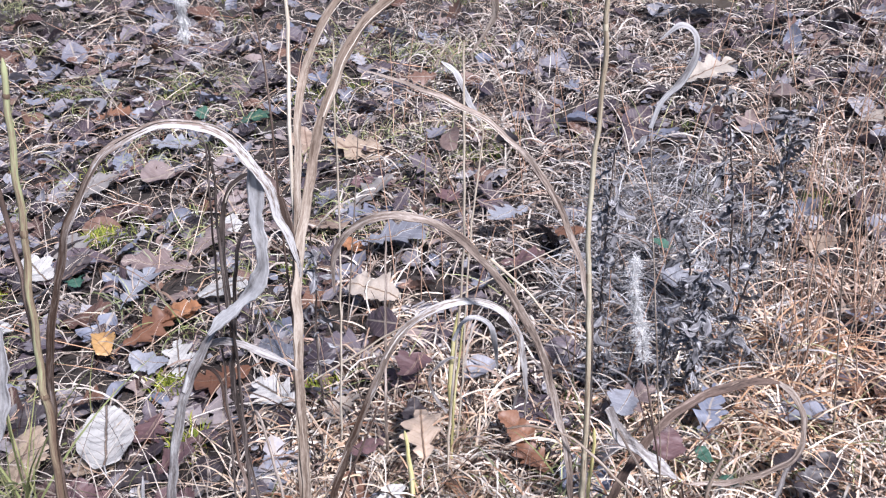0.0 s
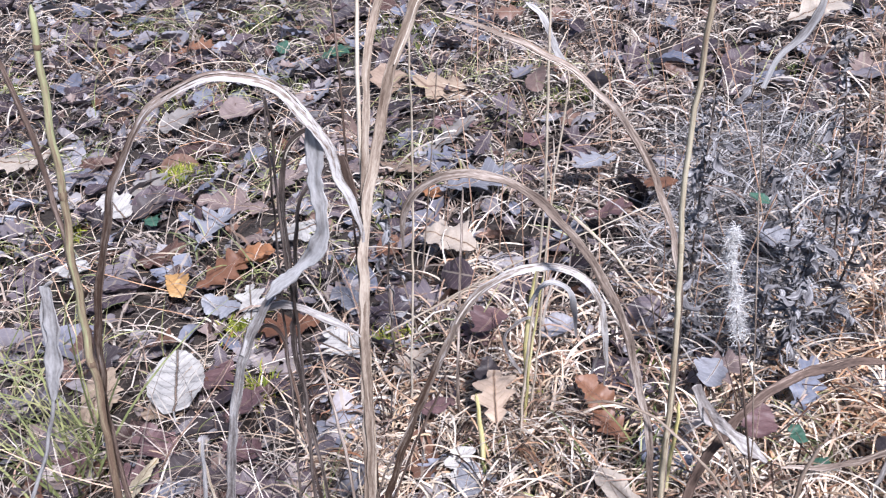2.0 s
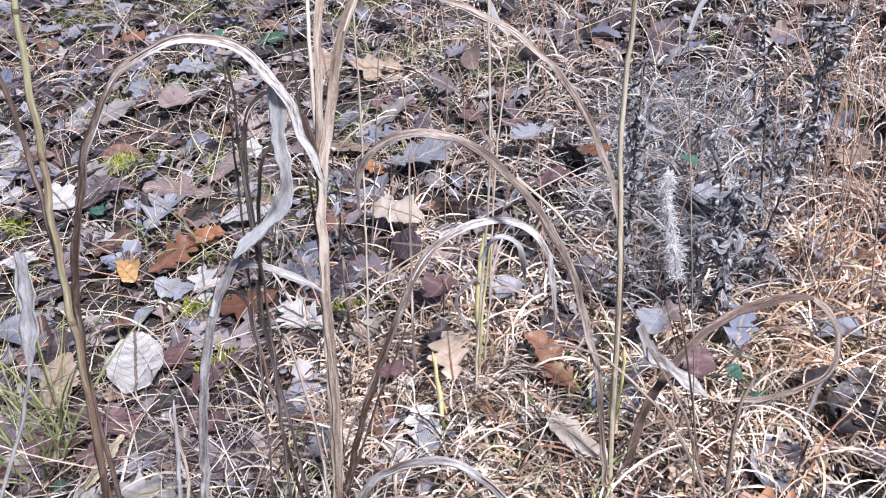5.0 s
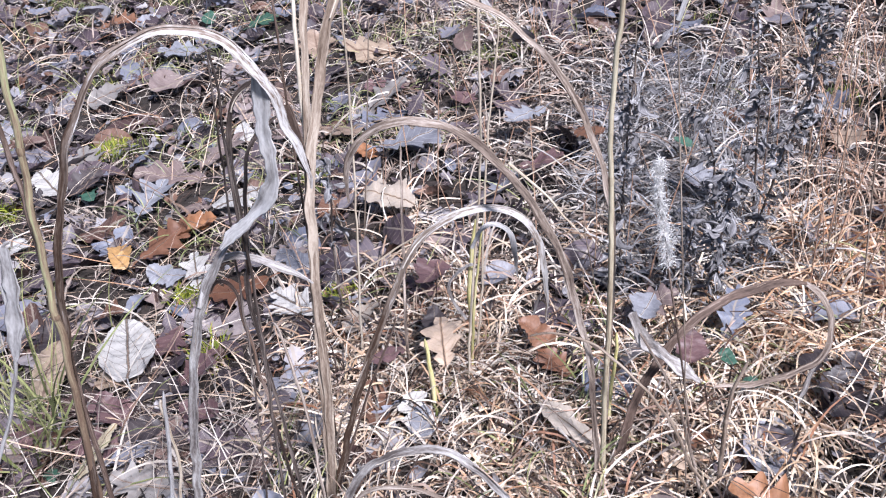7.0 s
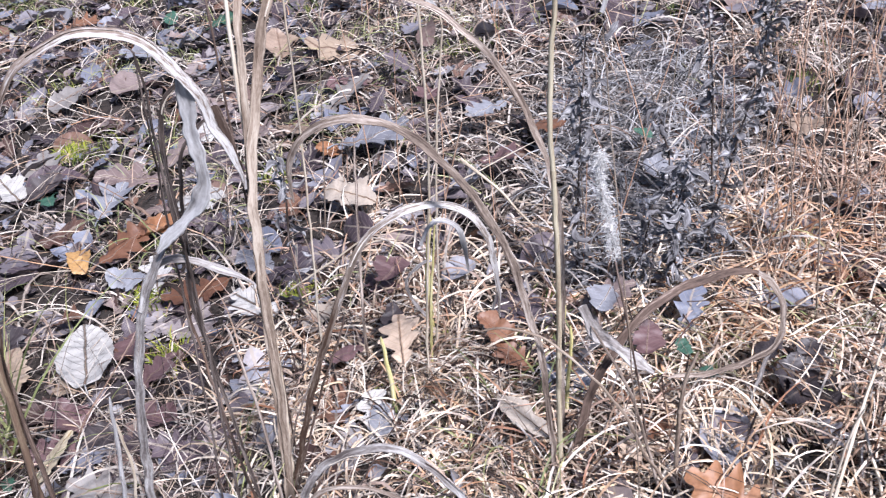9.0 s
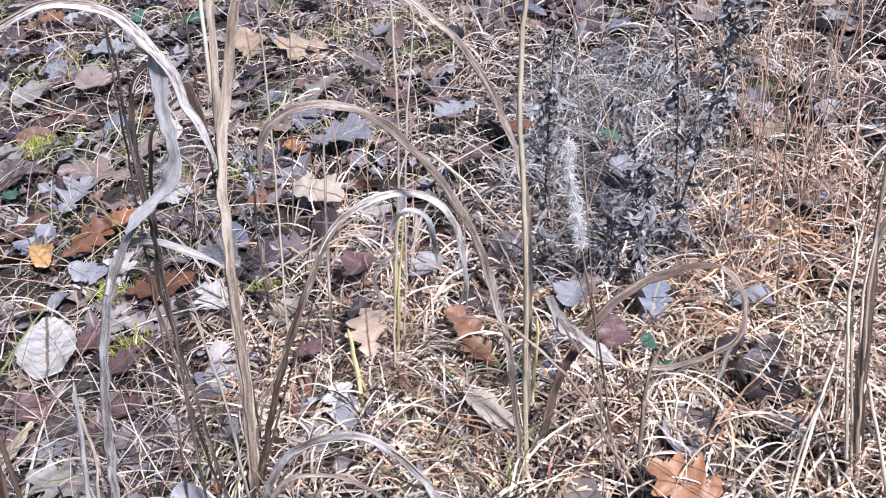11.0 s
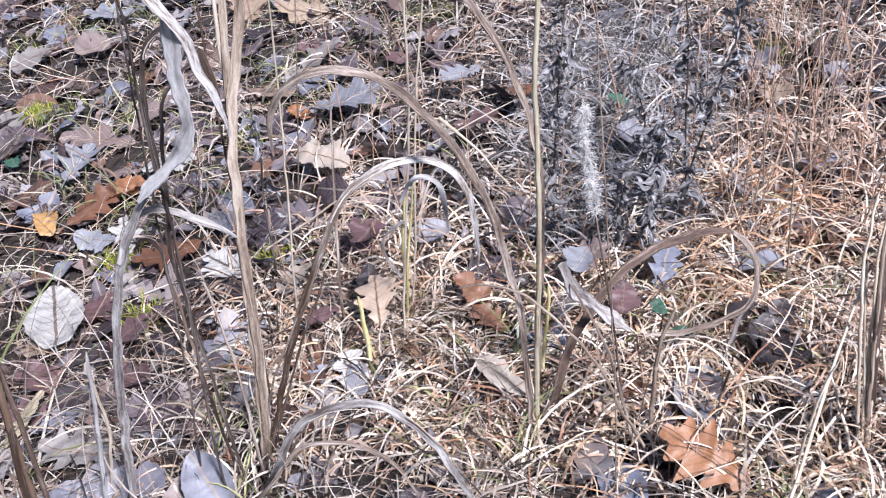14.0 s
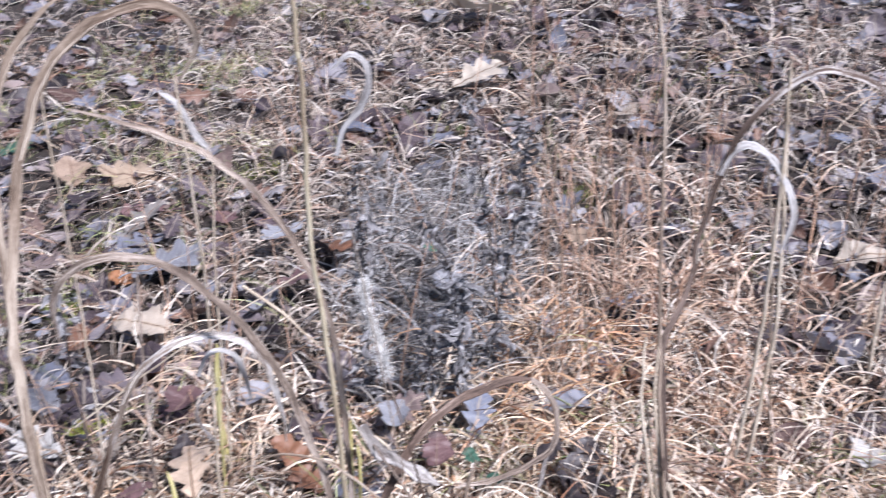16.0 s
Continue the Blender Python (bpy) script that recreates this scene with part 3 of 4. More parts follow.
# ---- leaf litter ----
def litter(n, seed, box, keep, rows=18, sizes=(0.025, 0.04, 0.055, 0.075)):
    r = random.Random(seed)
    shapes = []
    for i in range(14):
        me = leaf_mesh("shape", "oak" if i % 5 < 3 else "ovate", LITTER, 100 + i, rows=rows, cols=4)
        v = np.zeros(len(me.vertices) * 3, np.float32)
        me.vertices.foreach_get("co", v)
        f = np.zeros(len(me.polygons) * 4, np.int32)
        me.polygons.foreach_get("vertices", f)
        u = np.zeros(len(f) * 2, np.float32)
        me.uv_layers[0].data.foreach_get("uv", u)
        uv = np.zeros((len(v) // 3, 2), np.float32)
        uv[f] = u.reshape(-1, 2)
        shapes.append((v.reshape(-1, 3), f.reshape(-1, 4), uv))
        bpy.data.meshes.remove(me)
    V, F, U, base = [], [], [], 0
    for x, y in scatter(n, *box, seed, keep):
        v, f, u = shapes[r.randrange(14)]
        s = r.choice(sizes) * r.uniform(0.8, 1.2)
        m = pose(x, y, rise(x, y) + r.uniform(0.002, 0.026), r.gauss(0, 20), r.gauss(0, 20), r.uniform(0, 360)) @ Matrix.Diagonal((s * r.uniform(0.7, 1.1), s, s, 1))
        m = np.array(m)
        V.append(v @ m[:3, :3].T + m[:3, 3])
        F.append(f + base)
        U.append(u)
        base += len(v)
    return np.vstack(V), np.vstack(F), np.vstack(U)


def leafy(x, y):
    return 1 - 0.9 * grassy(x, y)


for nm, n, sd, box, txt in (("leaf_litter", 3700, 21, (-2.6, 3.0, 0.4, 3.2), "crumpled grey-brown dead leaves covering the ground"), ("leaf_litter", 3600, 22, (-3.6, 4.4, 2.9, 6.4), "distant brown dead leaves on the ground")):
    lv, lf, lu = litter(n, sd, box, (lambda x, y: leafy(x, y) * (1 - step(abs(x - 0.2), 2.1, 2.8))) if sd == 21 else (lambda x, y: 1 - step(abs(x - 0.4), 2.8, 4.0)), 18 if sd == 21 else 11)
    tagged(new(nm, mesh_of(nm, lv, lf, LITTER, lu)), txt, "leaves", kind="stuff")


def around(x, y):
    """Thinning cover outside the patch that the walk looks at."""
    inner = (1 - step(abs(x - 0.2), 2.2, 3.2)) * step(y, 0.2, 0.5) * (1 - step(y, 5.4, 6.6))
    return (1 - inner) * (1 - step(math.hypot(x - 0.2, y - 1.8), 3.0, 7.5))


lv, lf, lu = litter(9000, 23, (-7.0, 7.5, -5.5, 9.0), around, 6)
tagged(new("leaf_litter", mesh_of("leaf_litter", lv, lf, LITTER, lu)), "brown dead leaves scattered round about", "leaves", kind="stuff")
grass("dry_grass", "thin dry grass round about", STRAW_BROWN, scatter(1500, -6.0, 6.5, -4.5, 7.5, 24, around), 9, (0.08, 0.22), (10, 80), (40, 200), (1.5, 3.2), 0.04, 24, steps=5)


lv, lf, lu = litter(3200, 27, (-1.9, 1.7, 0.75, 2.6), lambda x, y: 1 - 0.7 * grassy(x, y), 6, (0.012, 0.018, 0.026))
tagged(new("leaf_litter", mesh_of("leaf_litter", lv, lf, LITTER, lu)), "small broken bits of brown dead leaves", "leaves", kind="stuff")


def single_leaves(n, seed, where=leafy, low=0.015, high=0.03, lean=14, size=1.0):
    """Dead leaves of the top layer, one by one."""
    r = random.Random(seed)
    shapes = [leaf_mesh("dead_leaf", "oak" if i % 5 < 3 else "ovate", LITTER_ONE, 300 + i, rows=22, cols=4, curl=0.9) for i in range(14)]
    for i, (x, y) in enumerate(scatter(n, -1.5, 1.7, 0.7, 2.9, seed, where)):
        if any(math.hypot(x - a, y - b) < 0.075 for a, b in clear):
            continue
        k = i % 14
        ob = new("dead_leaf", shapes[k])
        s = r.uniform(0.042, 0.085) * size
        ob.matrix_world = pose(x, y, rise(x, y) + r.uniform(low, high), r.gauss(3, lean), r.gauss(0, lean), r.uniform(0, 360)) @ Matrix.Diagonal((s, s, s, 1))
        tagged(ob, "weathered grey-brown lobed oak leaf among other leaves" if k % 5 < 3 else "weathered grey-brown oval leaf among other leaves", "leaf", "dead leaves of the top layer")



# ---- weeds and plume ----
def weed(ctrl, mm, leaves):
    """A dead weed: thin dark stalk hung with shrivelled leaves."""
    count[0] += 1
    r = random.Random(count[0])
    p = wobble(spline(ctrl, 8), 0.004, count[0])
    root = new("dead_weed")
    root.location = Vector(p[0])
    q = p - p[0]
    part("stalk", sweep("stalk", q, np.linspace(mm / 1800, mm / 4500, len(q)), 0.9, DARK, sides=6), root, "thin dark stalk")
    shapes = []
    for i in range(6):
        c = [(0, 0, 0)]
        a, e = 0.0, r.uniform(0.2, 0.9)
        for k in range(5):
            e -= r.uniform(-0.3, 0.8)
            a += r.uniform(-0.9, 0.9)
            c.append((c[-1][0] + 0.007 * math.cos(e) * math.cos(a), c[-1][1] + 0.007 * math.cos(e) * math.sin(a), c[-1][2] + 0.007 * math.sin(e)))
        sp = spline(c, 3)
        s = np.linspace(0, 1, len(sp))
        shapes.append(sweep("leaf", sp, 0.0046 * np.sin(np.pi * (0.06 + 0.92 * s)) ** 0.8 * (1 + 0.3 * np.sin(s * 11 + i * 2)), 0.07, WEED, fold=0.5, twist=r.uniform(-30, 30), sides=8))
    for i in range(int(leaves * 1.5)):
        f = r.uniform(0.12, 1.0)
        at = q[int(f * (len(q) - 1))]
        ob = part("leaf", shapes[i % 6], root)
        s = r.choice((0.4, 0.55, 0.75, 1.05)) * r.uniform(0.8, 1.2)
        at = at + np.array([r.gauss(0, 0.007), r.gauss(0, 0.007), r.gauss(0, 0.006)])
        ob.matrix_basis = pose(*at, r.uniform(-70, 70), r.uniform(-40, 80), r.uniform(0, 360)) @ Matrix.Diagonal((s, s, s, 1))
    return tagged(root, "dead dark weed with shrivelled grey leaves", "weed", "dead weeds")


def plume(ctrl, bare=0.36, rising=0.75, label="fluffy white grass seed head on a thin stalk"):
    p = spline(ctrl, 10)
    root = new("seed_head")
    root.location = Vector(p[0])
    q = p - p[0]
    part("stalk", sweep("stalk", q, np.linspace(0.0014, 0.0006, len(q)), 1.0, BROWN, sides=6), root, "thin brown stalk")
    r = np.random.default_rng(5)
    n = 3000
    lo = int(len(q) * bare)
    idx = r.integers(lo, len(q), n)
    az, el = r.uniform(0, 6.283, n), r.normal(rising, 0.45, n)
    clump = np.array([0.8 + 1.3 * noise.noise((i * 0.45, 0, 8)) for i in range(len(q))])
    L = clump[idx] * r.uniform(0.002, 0.0135, n) * (1.15 - 0.6 * np.abs((idx - lo) / (len(q) - lo) - 0.3))
    P = np.zeros((n, 4, 3))
    P[:, 0] = q[idx] + r.normal(0, 0.0015, (n, 3))
    for i in range(1, 4):
        e = el - 1.1 * (i / 3) ** 2
        P[:, i] = P[:, i - 1] + (L / 3)[:, None] * np.stack([np.cos(e) * np.cos(az), np.cos(e) * np.sin(az), np.sin(e)], 1)
    W = np.full((n, 4), 0.00018)
    part("plume", ribbons("plume", P, W, FLUFF, r.normal(0, 1, (n, 3))), root, "fluffy white hairs")
    return tagged(root, label, "seed head", "seed heads")


# ---- thin upright stems of the orange grass ----
def thin_stems(n, seed):
    r = random.Random(seed)
    shapes = []
    for i in range(6):
        c = [(0, 0, -0.01)]
        lean, a = r.uniform(0.02, 0.16), r.uniform(0, 6.28)
        for k in range(1, 5):
            d = lean * (k / 4) ** 1.6
            c.append((d * math.cos(a) * 0.6, d * math.sin(a) * 0.6, k * 0.12))
        p = spline(c, 4)
        shapes.append(sweep("thin_stem", p, np.linspace(0.0015, 0.0008, len(p)), 0.9, (TAN, ORANGE_STEM, ORANGE_STEM)[i % 3], sides=5))
    for i, (x, y) in enumerate(scatter(n, 0.5, 1.7, 1.05, 2.9, seed, stemmy) + scatter(n // 2, 0.6, 0.86, 1.2, 1.75, seed + 2, lambda x, y: 1) + scatter(n // 2, -0.15, 0.55, 1.15, 2.3, seed + 1, lambda x, y: 1)):
        ob = new("thin_grass_stem", shapes[i % 6])
        s = r.uniform(0.5, 1.0)
        ob.matrix_world = pose(x, y, rise(x, y), r.gauss(0, 8), r.gauss(0, 8), r.uniform(0, 360)) @ Matrix.Diagonal((s, s, s * r.uniform(0.6, 1), 1))
        tagged(ob, "thin upright dry stem in orange grass", "grass stem", "thin upright stems")


ORANGE_STEM = fibrous("orange_stalk", (0.24, 0.13, 0.08), (0.48, 0.3, 0.2), (0.66, 0.5, 0.38), 9)
thin_stems(110, 31)

# ---- tall withered plants ----
arch_plant = blade([(-0.203, 0.577, -0.01), (-0.165, 0.609, 0.211), (-0.135, 0.64, 0.431), (-0.128, 0.647, 0.482), (-0.121, 0.654, 0.523), (-0.11, 0.662, 0.568), (-0.1, 0.669, 0.599), (-0.09, 0.676, 0.628), (-0.075, 0.683, 0.659), (-0.059, 0.691, 0.683), (-0.043, 0.698, 0.698), (-0.024, 0.705, 0.708), (-0.003, 0.712, 0.711), (0.017, 0.719, 0.705), (0.032, 0.727, 0.692), (0.044, 0.734, 0.671), (0.05, 0.741, 0.648), (0.053, 0.748, 0.623), (0.056, 0.756, 0.593), (0.058, 0.763, 0.569), (0.056, 0.77, 0.541)], 9.6, SILVER, label="tall withered grass blade bent into a high arch")
leafstrip([(0.045, 0.74, 0.661), (0.042, 0.742, 0.638), (0.037, 0.745, 0.61), (0.035, 0.748, 0.583), (0.032, 0.75, 0.56), (0.02, 0.752, 0.539), (0.003, 0.755, 0.521), (-0.016, 0.758, 0.505), (-0.034, 0.76, 0.486)], 12.5, BLEACHED, parent=arch_plant)
leafstrip([(0.052, 0.765, 0.623), (0.053, 0.77, 0.599), (0.053, 0.775, 0.575), (0.052, 0.78, 0.547)], 8, BROWN, parent=arch_plant)
stem([(-0.219, 0.63, -0.01), (-0.177, 0.63, 0.176), (-0.144, 0.63, 0.361), (-0.119, 0.63, 0.489), (-0.108, 0.63, 0.557), (-0.092, 0.63, 0.636), (-0.077, 0.63, 0.705), (-0.069, 0.63, 0.75), (-0.059, 0.63, 0.791)], 7.6, GREENTOP, label="tall tan grass stem turning green above")
stem([(-0.203, 0.645, -0.01), (-0.164, 0.645, 0.225), (-0.133, 0.645, 0.461), (-0.124, 0.645, 0.521), (-0.115, 0.645, 0.581), (-0.107, 0.645, 0.648), (-0.103, 0.645, 0.704), (-0.107, 0.645, 0.747), (-0.112, 0.645, 0.769), (-0.117, 0.645, 0.79)], 5.5, BROWN, label="brown dry stem leaning over dead leaves")
blade([(-0.034, 0.847, -0.01), (-0.029, 0.85, 0.032), (-0.01, 0.86, 0.195), (-0.002, 0.87, 0.309), (0.005, 0.88, 0.394), (0.013, 0.9, 0.478), (0.034, 0.93, 0.574), (0.046, 0.94, 0.615), (0.068, 0.95, 0.663), (0.091, 0.96, 0.701), (0.122, 0.97, 0.726), (0.156, 0.98, 0.74), (0.189, 0.99, 0.741), (0.214, 1, 0.722), (0.215, 1, 0.694), (0.19, 1, 0.658)], 10, TAN, label="tall tan grass blade arching over")
blade([(-0.039, 0.847, -0.01), (-0.034, 0.85, 0.031), (-0.015, 0.86, 0.195), (-0.005, 0.87, 0.309), (0.003, 0.88, 0.394), (0.006, 0.9, 0.451), (0.021, 0.92, 0.573), (0.026, 0.93, 0.623), (0.033, 0.95, 0.661), (0.054, 0.96, 0.705), (0.082, 0.97, 0.737), (0.112, 0.98, 0.758)], 7.5, TAN, label="tall tan grass blade beside a broader one")
stem([(-0.03, 0.86, 0.019), (-0.011, 0.87, 0.185), (-0.003, 0.88, 0.3), (0.003, 0.89, 0.386), (0.004, 0.91, 0.451), (0.02, 0.92, 0.621), (0.027, 0.93, 0.691), (0.031, 0.94, 0.751), (0.037, 0.95, 0.822)], 5.5, STRAWSTEM, label="slender tan stem in a clump of blades")
stem([(0.306, 0.9, -0.015), (0.307, 0.9, 0.161), (0.31, 0.9, 0.284), (0.31, 0.9, 0.405), (0.308, 0.9, 0.533), (0.318, 0.9, 0.677), (0.319, 0.9, 0.75), (0.319, 0.9, 0.816)], 7, TANGREEN, label="straight tall tan grass stem with green base")
blade([(0.308, 0.944, -0.01), (0.312, 0.95, 0.171), (0.314, 0.953, 0.26), (0.314, 0.956, 0.342), (0.308, 0.959, 0.411), (0.292, 0.962, 0.468), (0.276, 0.965, 0.51), (0.251, 0.968, 0.553), (0.221, 0.971, 0.586), (0.18, 0.974, 0.614), (0.134, 0.977, 0.634), (0.09, 0.98, 0.65)], 7.6, GREYBROWN, label="grey-brown grass blade bent in a wide arch")
blade([(0.301, 0.88, 0.01), (0.29, 0.883, 0.224), (0.278, 0.886, 0.288), (0.264, 0.889, 0.363), (0.242, 0.892, 0.418), (0.221, 0.895, 0.457), (0.195, 0.898, 0.488), (0.169, 0.902, 0.512), (0.143, 0.905, 0.523), (0.11, 0.908, 0.526), (0.08, 0.911, 0.515), (0.056, 0.914, 0.492), (0.043, 0.917, 0.46), (0.04, 0.92, 0.423)], 8.4, GREYBROWN, label="grey-brown withered blade arched to the ground")
arch_low = blade([(-0.041, 0.849, -0.01), (-0.006, 0.86, 0.096), (0.029, 0.871, 0.204), (0.057, 0.882, 0.273), (0.082, 0.893, 0.33), (0.111, 0.904, 0.383), (0.148, 0.915, 0.407), (0.183, 0.925, 0.41), (0.211, 0.936, 0.396), (0.23, 0.947, 0.364), (0.238, 0.958, 0.316), (0.24, 0.969, 0.266), (0.239, 0.98, 0.203)], 8.6, SILVERTIP, label="low dark blade with silvery drooping tip")
leafstrip([(0.16, 0.95, 0.339), (0.171, 0.956, 0.36), (0.186, 0.962, 0.364), (0.201, 0.968, 0.349), (0.206, 0.974, 0.312), (0.206, 0.98, 0.274)], 5.5, BLEACHED, parent=arch_low)
blade([(-0.037, 0.794, -0.01), (-0.001, 0.79, 0.069), (0.035, 0.786, 0.146), (0.077, 0.781, 0.188), (0.12, 0.777, 0.205), (0.156, 0.773, 0.195), (0.189, 0.769, 0.155), (0.216, 0.764, 0.097), (0.238, 0.76, 0.04)], 9.5, PALE, label="low silvery blade bowed over matted grass")
blade([(-0.056, 0.777, -0.01), (0.007, 0.77, 0.085), (0.044, 0.766, 0.142), (0.079, 0.762, 0.159), (0.117, 0.758, 0.157), (0.151, 0.754, 0.129), (0.174, 0.75, 0.079)], 5, GREYBROWN, label="small grey blade bowed over matted grass")
arch_broad = blade([(0.319, 0.9, 0.008), (0.329, 0.916, 0.055), (0.345, 0.931, 0.12), (0.362, 0.947, 0.152), (0.393, 0.962, 0.198), (0.425, 0.978, 0.224), (0.458, 0.993, 0.233), (0.492, 1.009, 0.235), (0.524, 1.024, 0.229), (0.553, 1.04, 0.213)], 11, BROWN, label="broad brown withered leaf curling into a loop")
leafstrip([(0.549, 1.04, 0.215), (0.565, 1.029, 0.206), (0.577, 1.018, 0.183), (0.579, 1.006, 0.159), (0.571, 0.995, 0.135), (0.547, 0.984, 0.124), (0.513, 0.973, 0.118), (0.471, 0.961, 0.119), (0.438, 0.95, 0.126)], 7.5, GREYBROWN, parent=arch_broad)
leafstrip([(0.576, 1, 0.137), (0.563, 0.993, 0.119), (0.556, 0.987, 0.091), (0.547, 0.98, 0.044)], 5.5, PALE, parent=arch_broad)
twig = stem([(0.423, 0.87, 0.019), (0.401, 0.883, 0.116), (0.382, 0.895, 0.178), (0.356, 0.907, 0.227), (0.345, 0.92, 0.241)], 4.5, GREYBROWN, label="thin grey-brown stem with a folded pale leaf")
leafstrip([(0.335, 0.92, 0.271), (0.35, 0.923, 0.23), (0.377, 0.927, 0.198), (0.419, 0.93, 0.154)], 15, PALE, parent=twig)
stem([(0.453, 0.855, -0.01), (0.418, 0.86, 0.064), (0.396, 0.863, 0.11), (0.381, 0.866, 0.154), (0.348, 0.869, 0.205), (0.311, 0.871, 0.253), (0.281, 0.874, 0.273), (0.251, 0.877, 0.28), (0.223, 0.88, 0.271)], 4.4, TAN, label="thin bent straw lying over the grass")
stem([(0.444, 0.88, 0.018), (0.444, 0.887, 0.103), (0.447, 0.893, 0.172), (0.462, 0.9, 0.219)], 6.7, TAN, label="short grey dry stem beside a curled leaf")
pale_leg = blade([(-0.179, 0.757, -0.01), (-0.147, 0.76, 0.142), (-0.129, 0.762, 0.227), (-0.108, 0.763, 0.311), (-0.086, 0.765, 0.38), (-0.066, 0.767, 0.428), (-0.046, 0.768, 0.464), (-0.024, 0.77, 0.491)], 11.5, PALE, label="pale silvery withered leaf folded over")
leafstrip([(-0.076, 0.765, 0.412), (-0.057, 0.772, 0.451), (-0.036, 0.779, 0.463), (-0.016, 0.786, 0.454), (0.006, 0.793, 0.437), (0.027, 0.8, 0.413)], 6.5, PALE, parent=pale_leg)
stem([(-0.216, 0.76, -0.01), (-0.182, 0.76, 0.13), (-0.158, 0.76, 0.228), (-0.142, 0.76, 0.303)], 6.5, BLEACHED, label="broken-off pale hollow stem stub")
ragged_stem = stem([(-0.47, 0.68, -0.01), (-0.375, 0.68, 0.139), (-0.288, 0.68, 0.287), (-0.251, 0.68, 0.348), (-0.217, 0.68, 0.417), (-0.199, 0.68, 0.472), (-0.192, 0.68, 0.509), (-0.183, 0.68, 0.533), (-0.173, 0.68, 0.551), (-0.165, 0.68, 0.556)], 4.6, BLEACHED, label="pale withered stem with a ragged bleached leaf")
leafstrip([(-0.172, 0.678, 0.551), (-0.178, 0.678, 0.521), (-0.191, 0.678, 0.48), (-0.212, 0.678, 0.426)], 14, BLEACHED, parent=ragged_stem)
plume([(0.419, 0.905, -0.01), (0.398, 0.905, 0.166), (0.37, 0.905, 0.343), (0.365, 0.905, 0.383), (0.357, 0.905, 0.421), (0.353, 0.905, 0.453), (0.354, 0.905, 0.477)])
plume([(-0.035, 0.900, -0.010), (-0.018, 0.910, 0.250), (-0.008, 0.925, 0.500), (-0.008, 0.950, 0.720), (-0.073, 0.980, 0.848), (-0.093, 1.000, 0.778), (-0.096, 1.000, 0.746), (-0.099, 1.000, 0.712), (-0.102, 1.000, 0.681)], 0.62, -0.8, "fluffy white tassel hanging from a bent stalk")
stem([(-0.062, 0.78, -0.01), (-0.058, 0.78, 0.108), (-0.031, 0.78, 0.351), (-0.021, 0.78, 0.458), (-0.02, 0.78, 0.509), (-0.013, 0.78, 0.583), (-0.007, 0.78, 0.63), (-0.005, 0.78, 0.664)], 3.6, DARK, label="slender dark brown dry stem")
blade([(-0.045, 0.8, -0.01), (-0.042, 0.8, 0.371), (-0.033, 0.8, 0.435), (-0.028, 0.8, 0.482), (-0.021, 0.8, 0.554), (-0.01, 0.8, 0.601), (0.007, 0.8, 0.623), (0.022, 0.8, 0.629)], 4.6, DARK, label="dark shrivelled leaf with hooked tip")
blade([(-0.045, 0.8, -0.01), (-0.041, 0.8, 0.371), (-0.031, 0.8, 0.435), (-0.015, 0.8, 0.525), (-0.001, 0.8, 0.564), (0.017, 0.8, 0.584), (0.033, 0.8, 0.596)], 4.1, DARK, label="dark shrivelled leaf bent sideways")
blade([(-0.06, 0.82, -0.01), (-0.063, 0.82, 0.152), (-0.071, 0.836, 0.228), (-0.079, 0.852, 0.299), (-0.09, 0.868, 0.349), (-0.111, 0.884, 0.347), (-0.135, 0.9, 0.315)], 4.2, BROWN, label="brown shrivelled leaf hooked over at its tip")
stem([(-0.028, 0.82, -0.01), (-0.029, 0.82, 0.057), (-0.034, 0.845, 0.173), (-0.049, 0.87, 0.243), (-0.066, 0.895, 0.273), (-0.087, 0.92, 0.236)], 4.6, GREYBROWN, label="grey dry stem with a nodding tip")
stem([(0.126, 1.05, -0.01), (0.13, 1.05, 0.098), (0.164, 1.05, 0.379), (0.176, 1.05, 0.586), (0.179, 1.05, 0.655)], 4.0, STRAWSTEM, label="thin tan upright grass stem")
stem([(-0.037, 1.1, -0.01), (-0.035, 1.1, 0.059), (-0.011, 1.1, 0.263), (0.007, 1.1, 0.431), (0.019, 1.1, 0.573), (0.027, 1.1, 0.647)], 3.5, STRAWSTEM, label="thin tan upright grass stem")
stem([(0.037, 1.083, -0.01), (0.036, 1.083, 0.076), (0.034, 1.167, 0.214), (0.029, 1.25, 0.303)], 5.6, GREYBROWN, label="grey upright stem with broken tip")
stem([(0.119, 1.15, -0.01), (0.124, 1.15, 0.125), (0.14, 1.15, 0.236)], 9.7, YELLOW, label="yellow-green upright grass shoot")
leafstrip([(0.116, 1.14, 0.063), (0.097, 1.14, 0.101), (0.097, 1.14, 0.133), (0.122, 1.14, 0.162), (0.142, 1.14, 0.164)], 4.8, PALE)
stem([(0.083, 1.004, -0.01), (0.082, 1.004, 0.089), (0.08, 1.004, 0.151)], 8.4, YELLOW, label="short yellow grass shoot")
stem([(-0.079, 1.15, 0.112), (0.109, 1.15, 0.244), (0.29, 1.15, 0.348)], 3.1, STRAWSTEM, label="thin straw fallen across the grass")
stem([(0.189, 1.15, 0.324), (0.231, 1.15, 0.279), (0.279, 1.15, 0.212)], 4.5, STRAWSTEM, label="pale straw leaning across the grass")
stem([(0.445, 1.08, 0.026), (0.566, 1.08, 0.01), (0.693, 1.08, -0.007)], 5.0, STRAWSTEM, label="long pale straw lying on the grass")
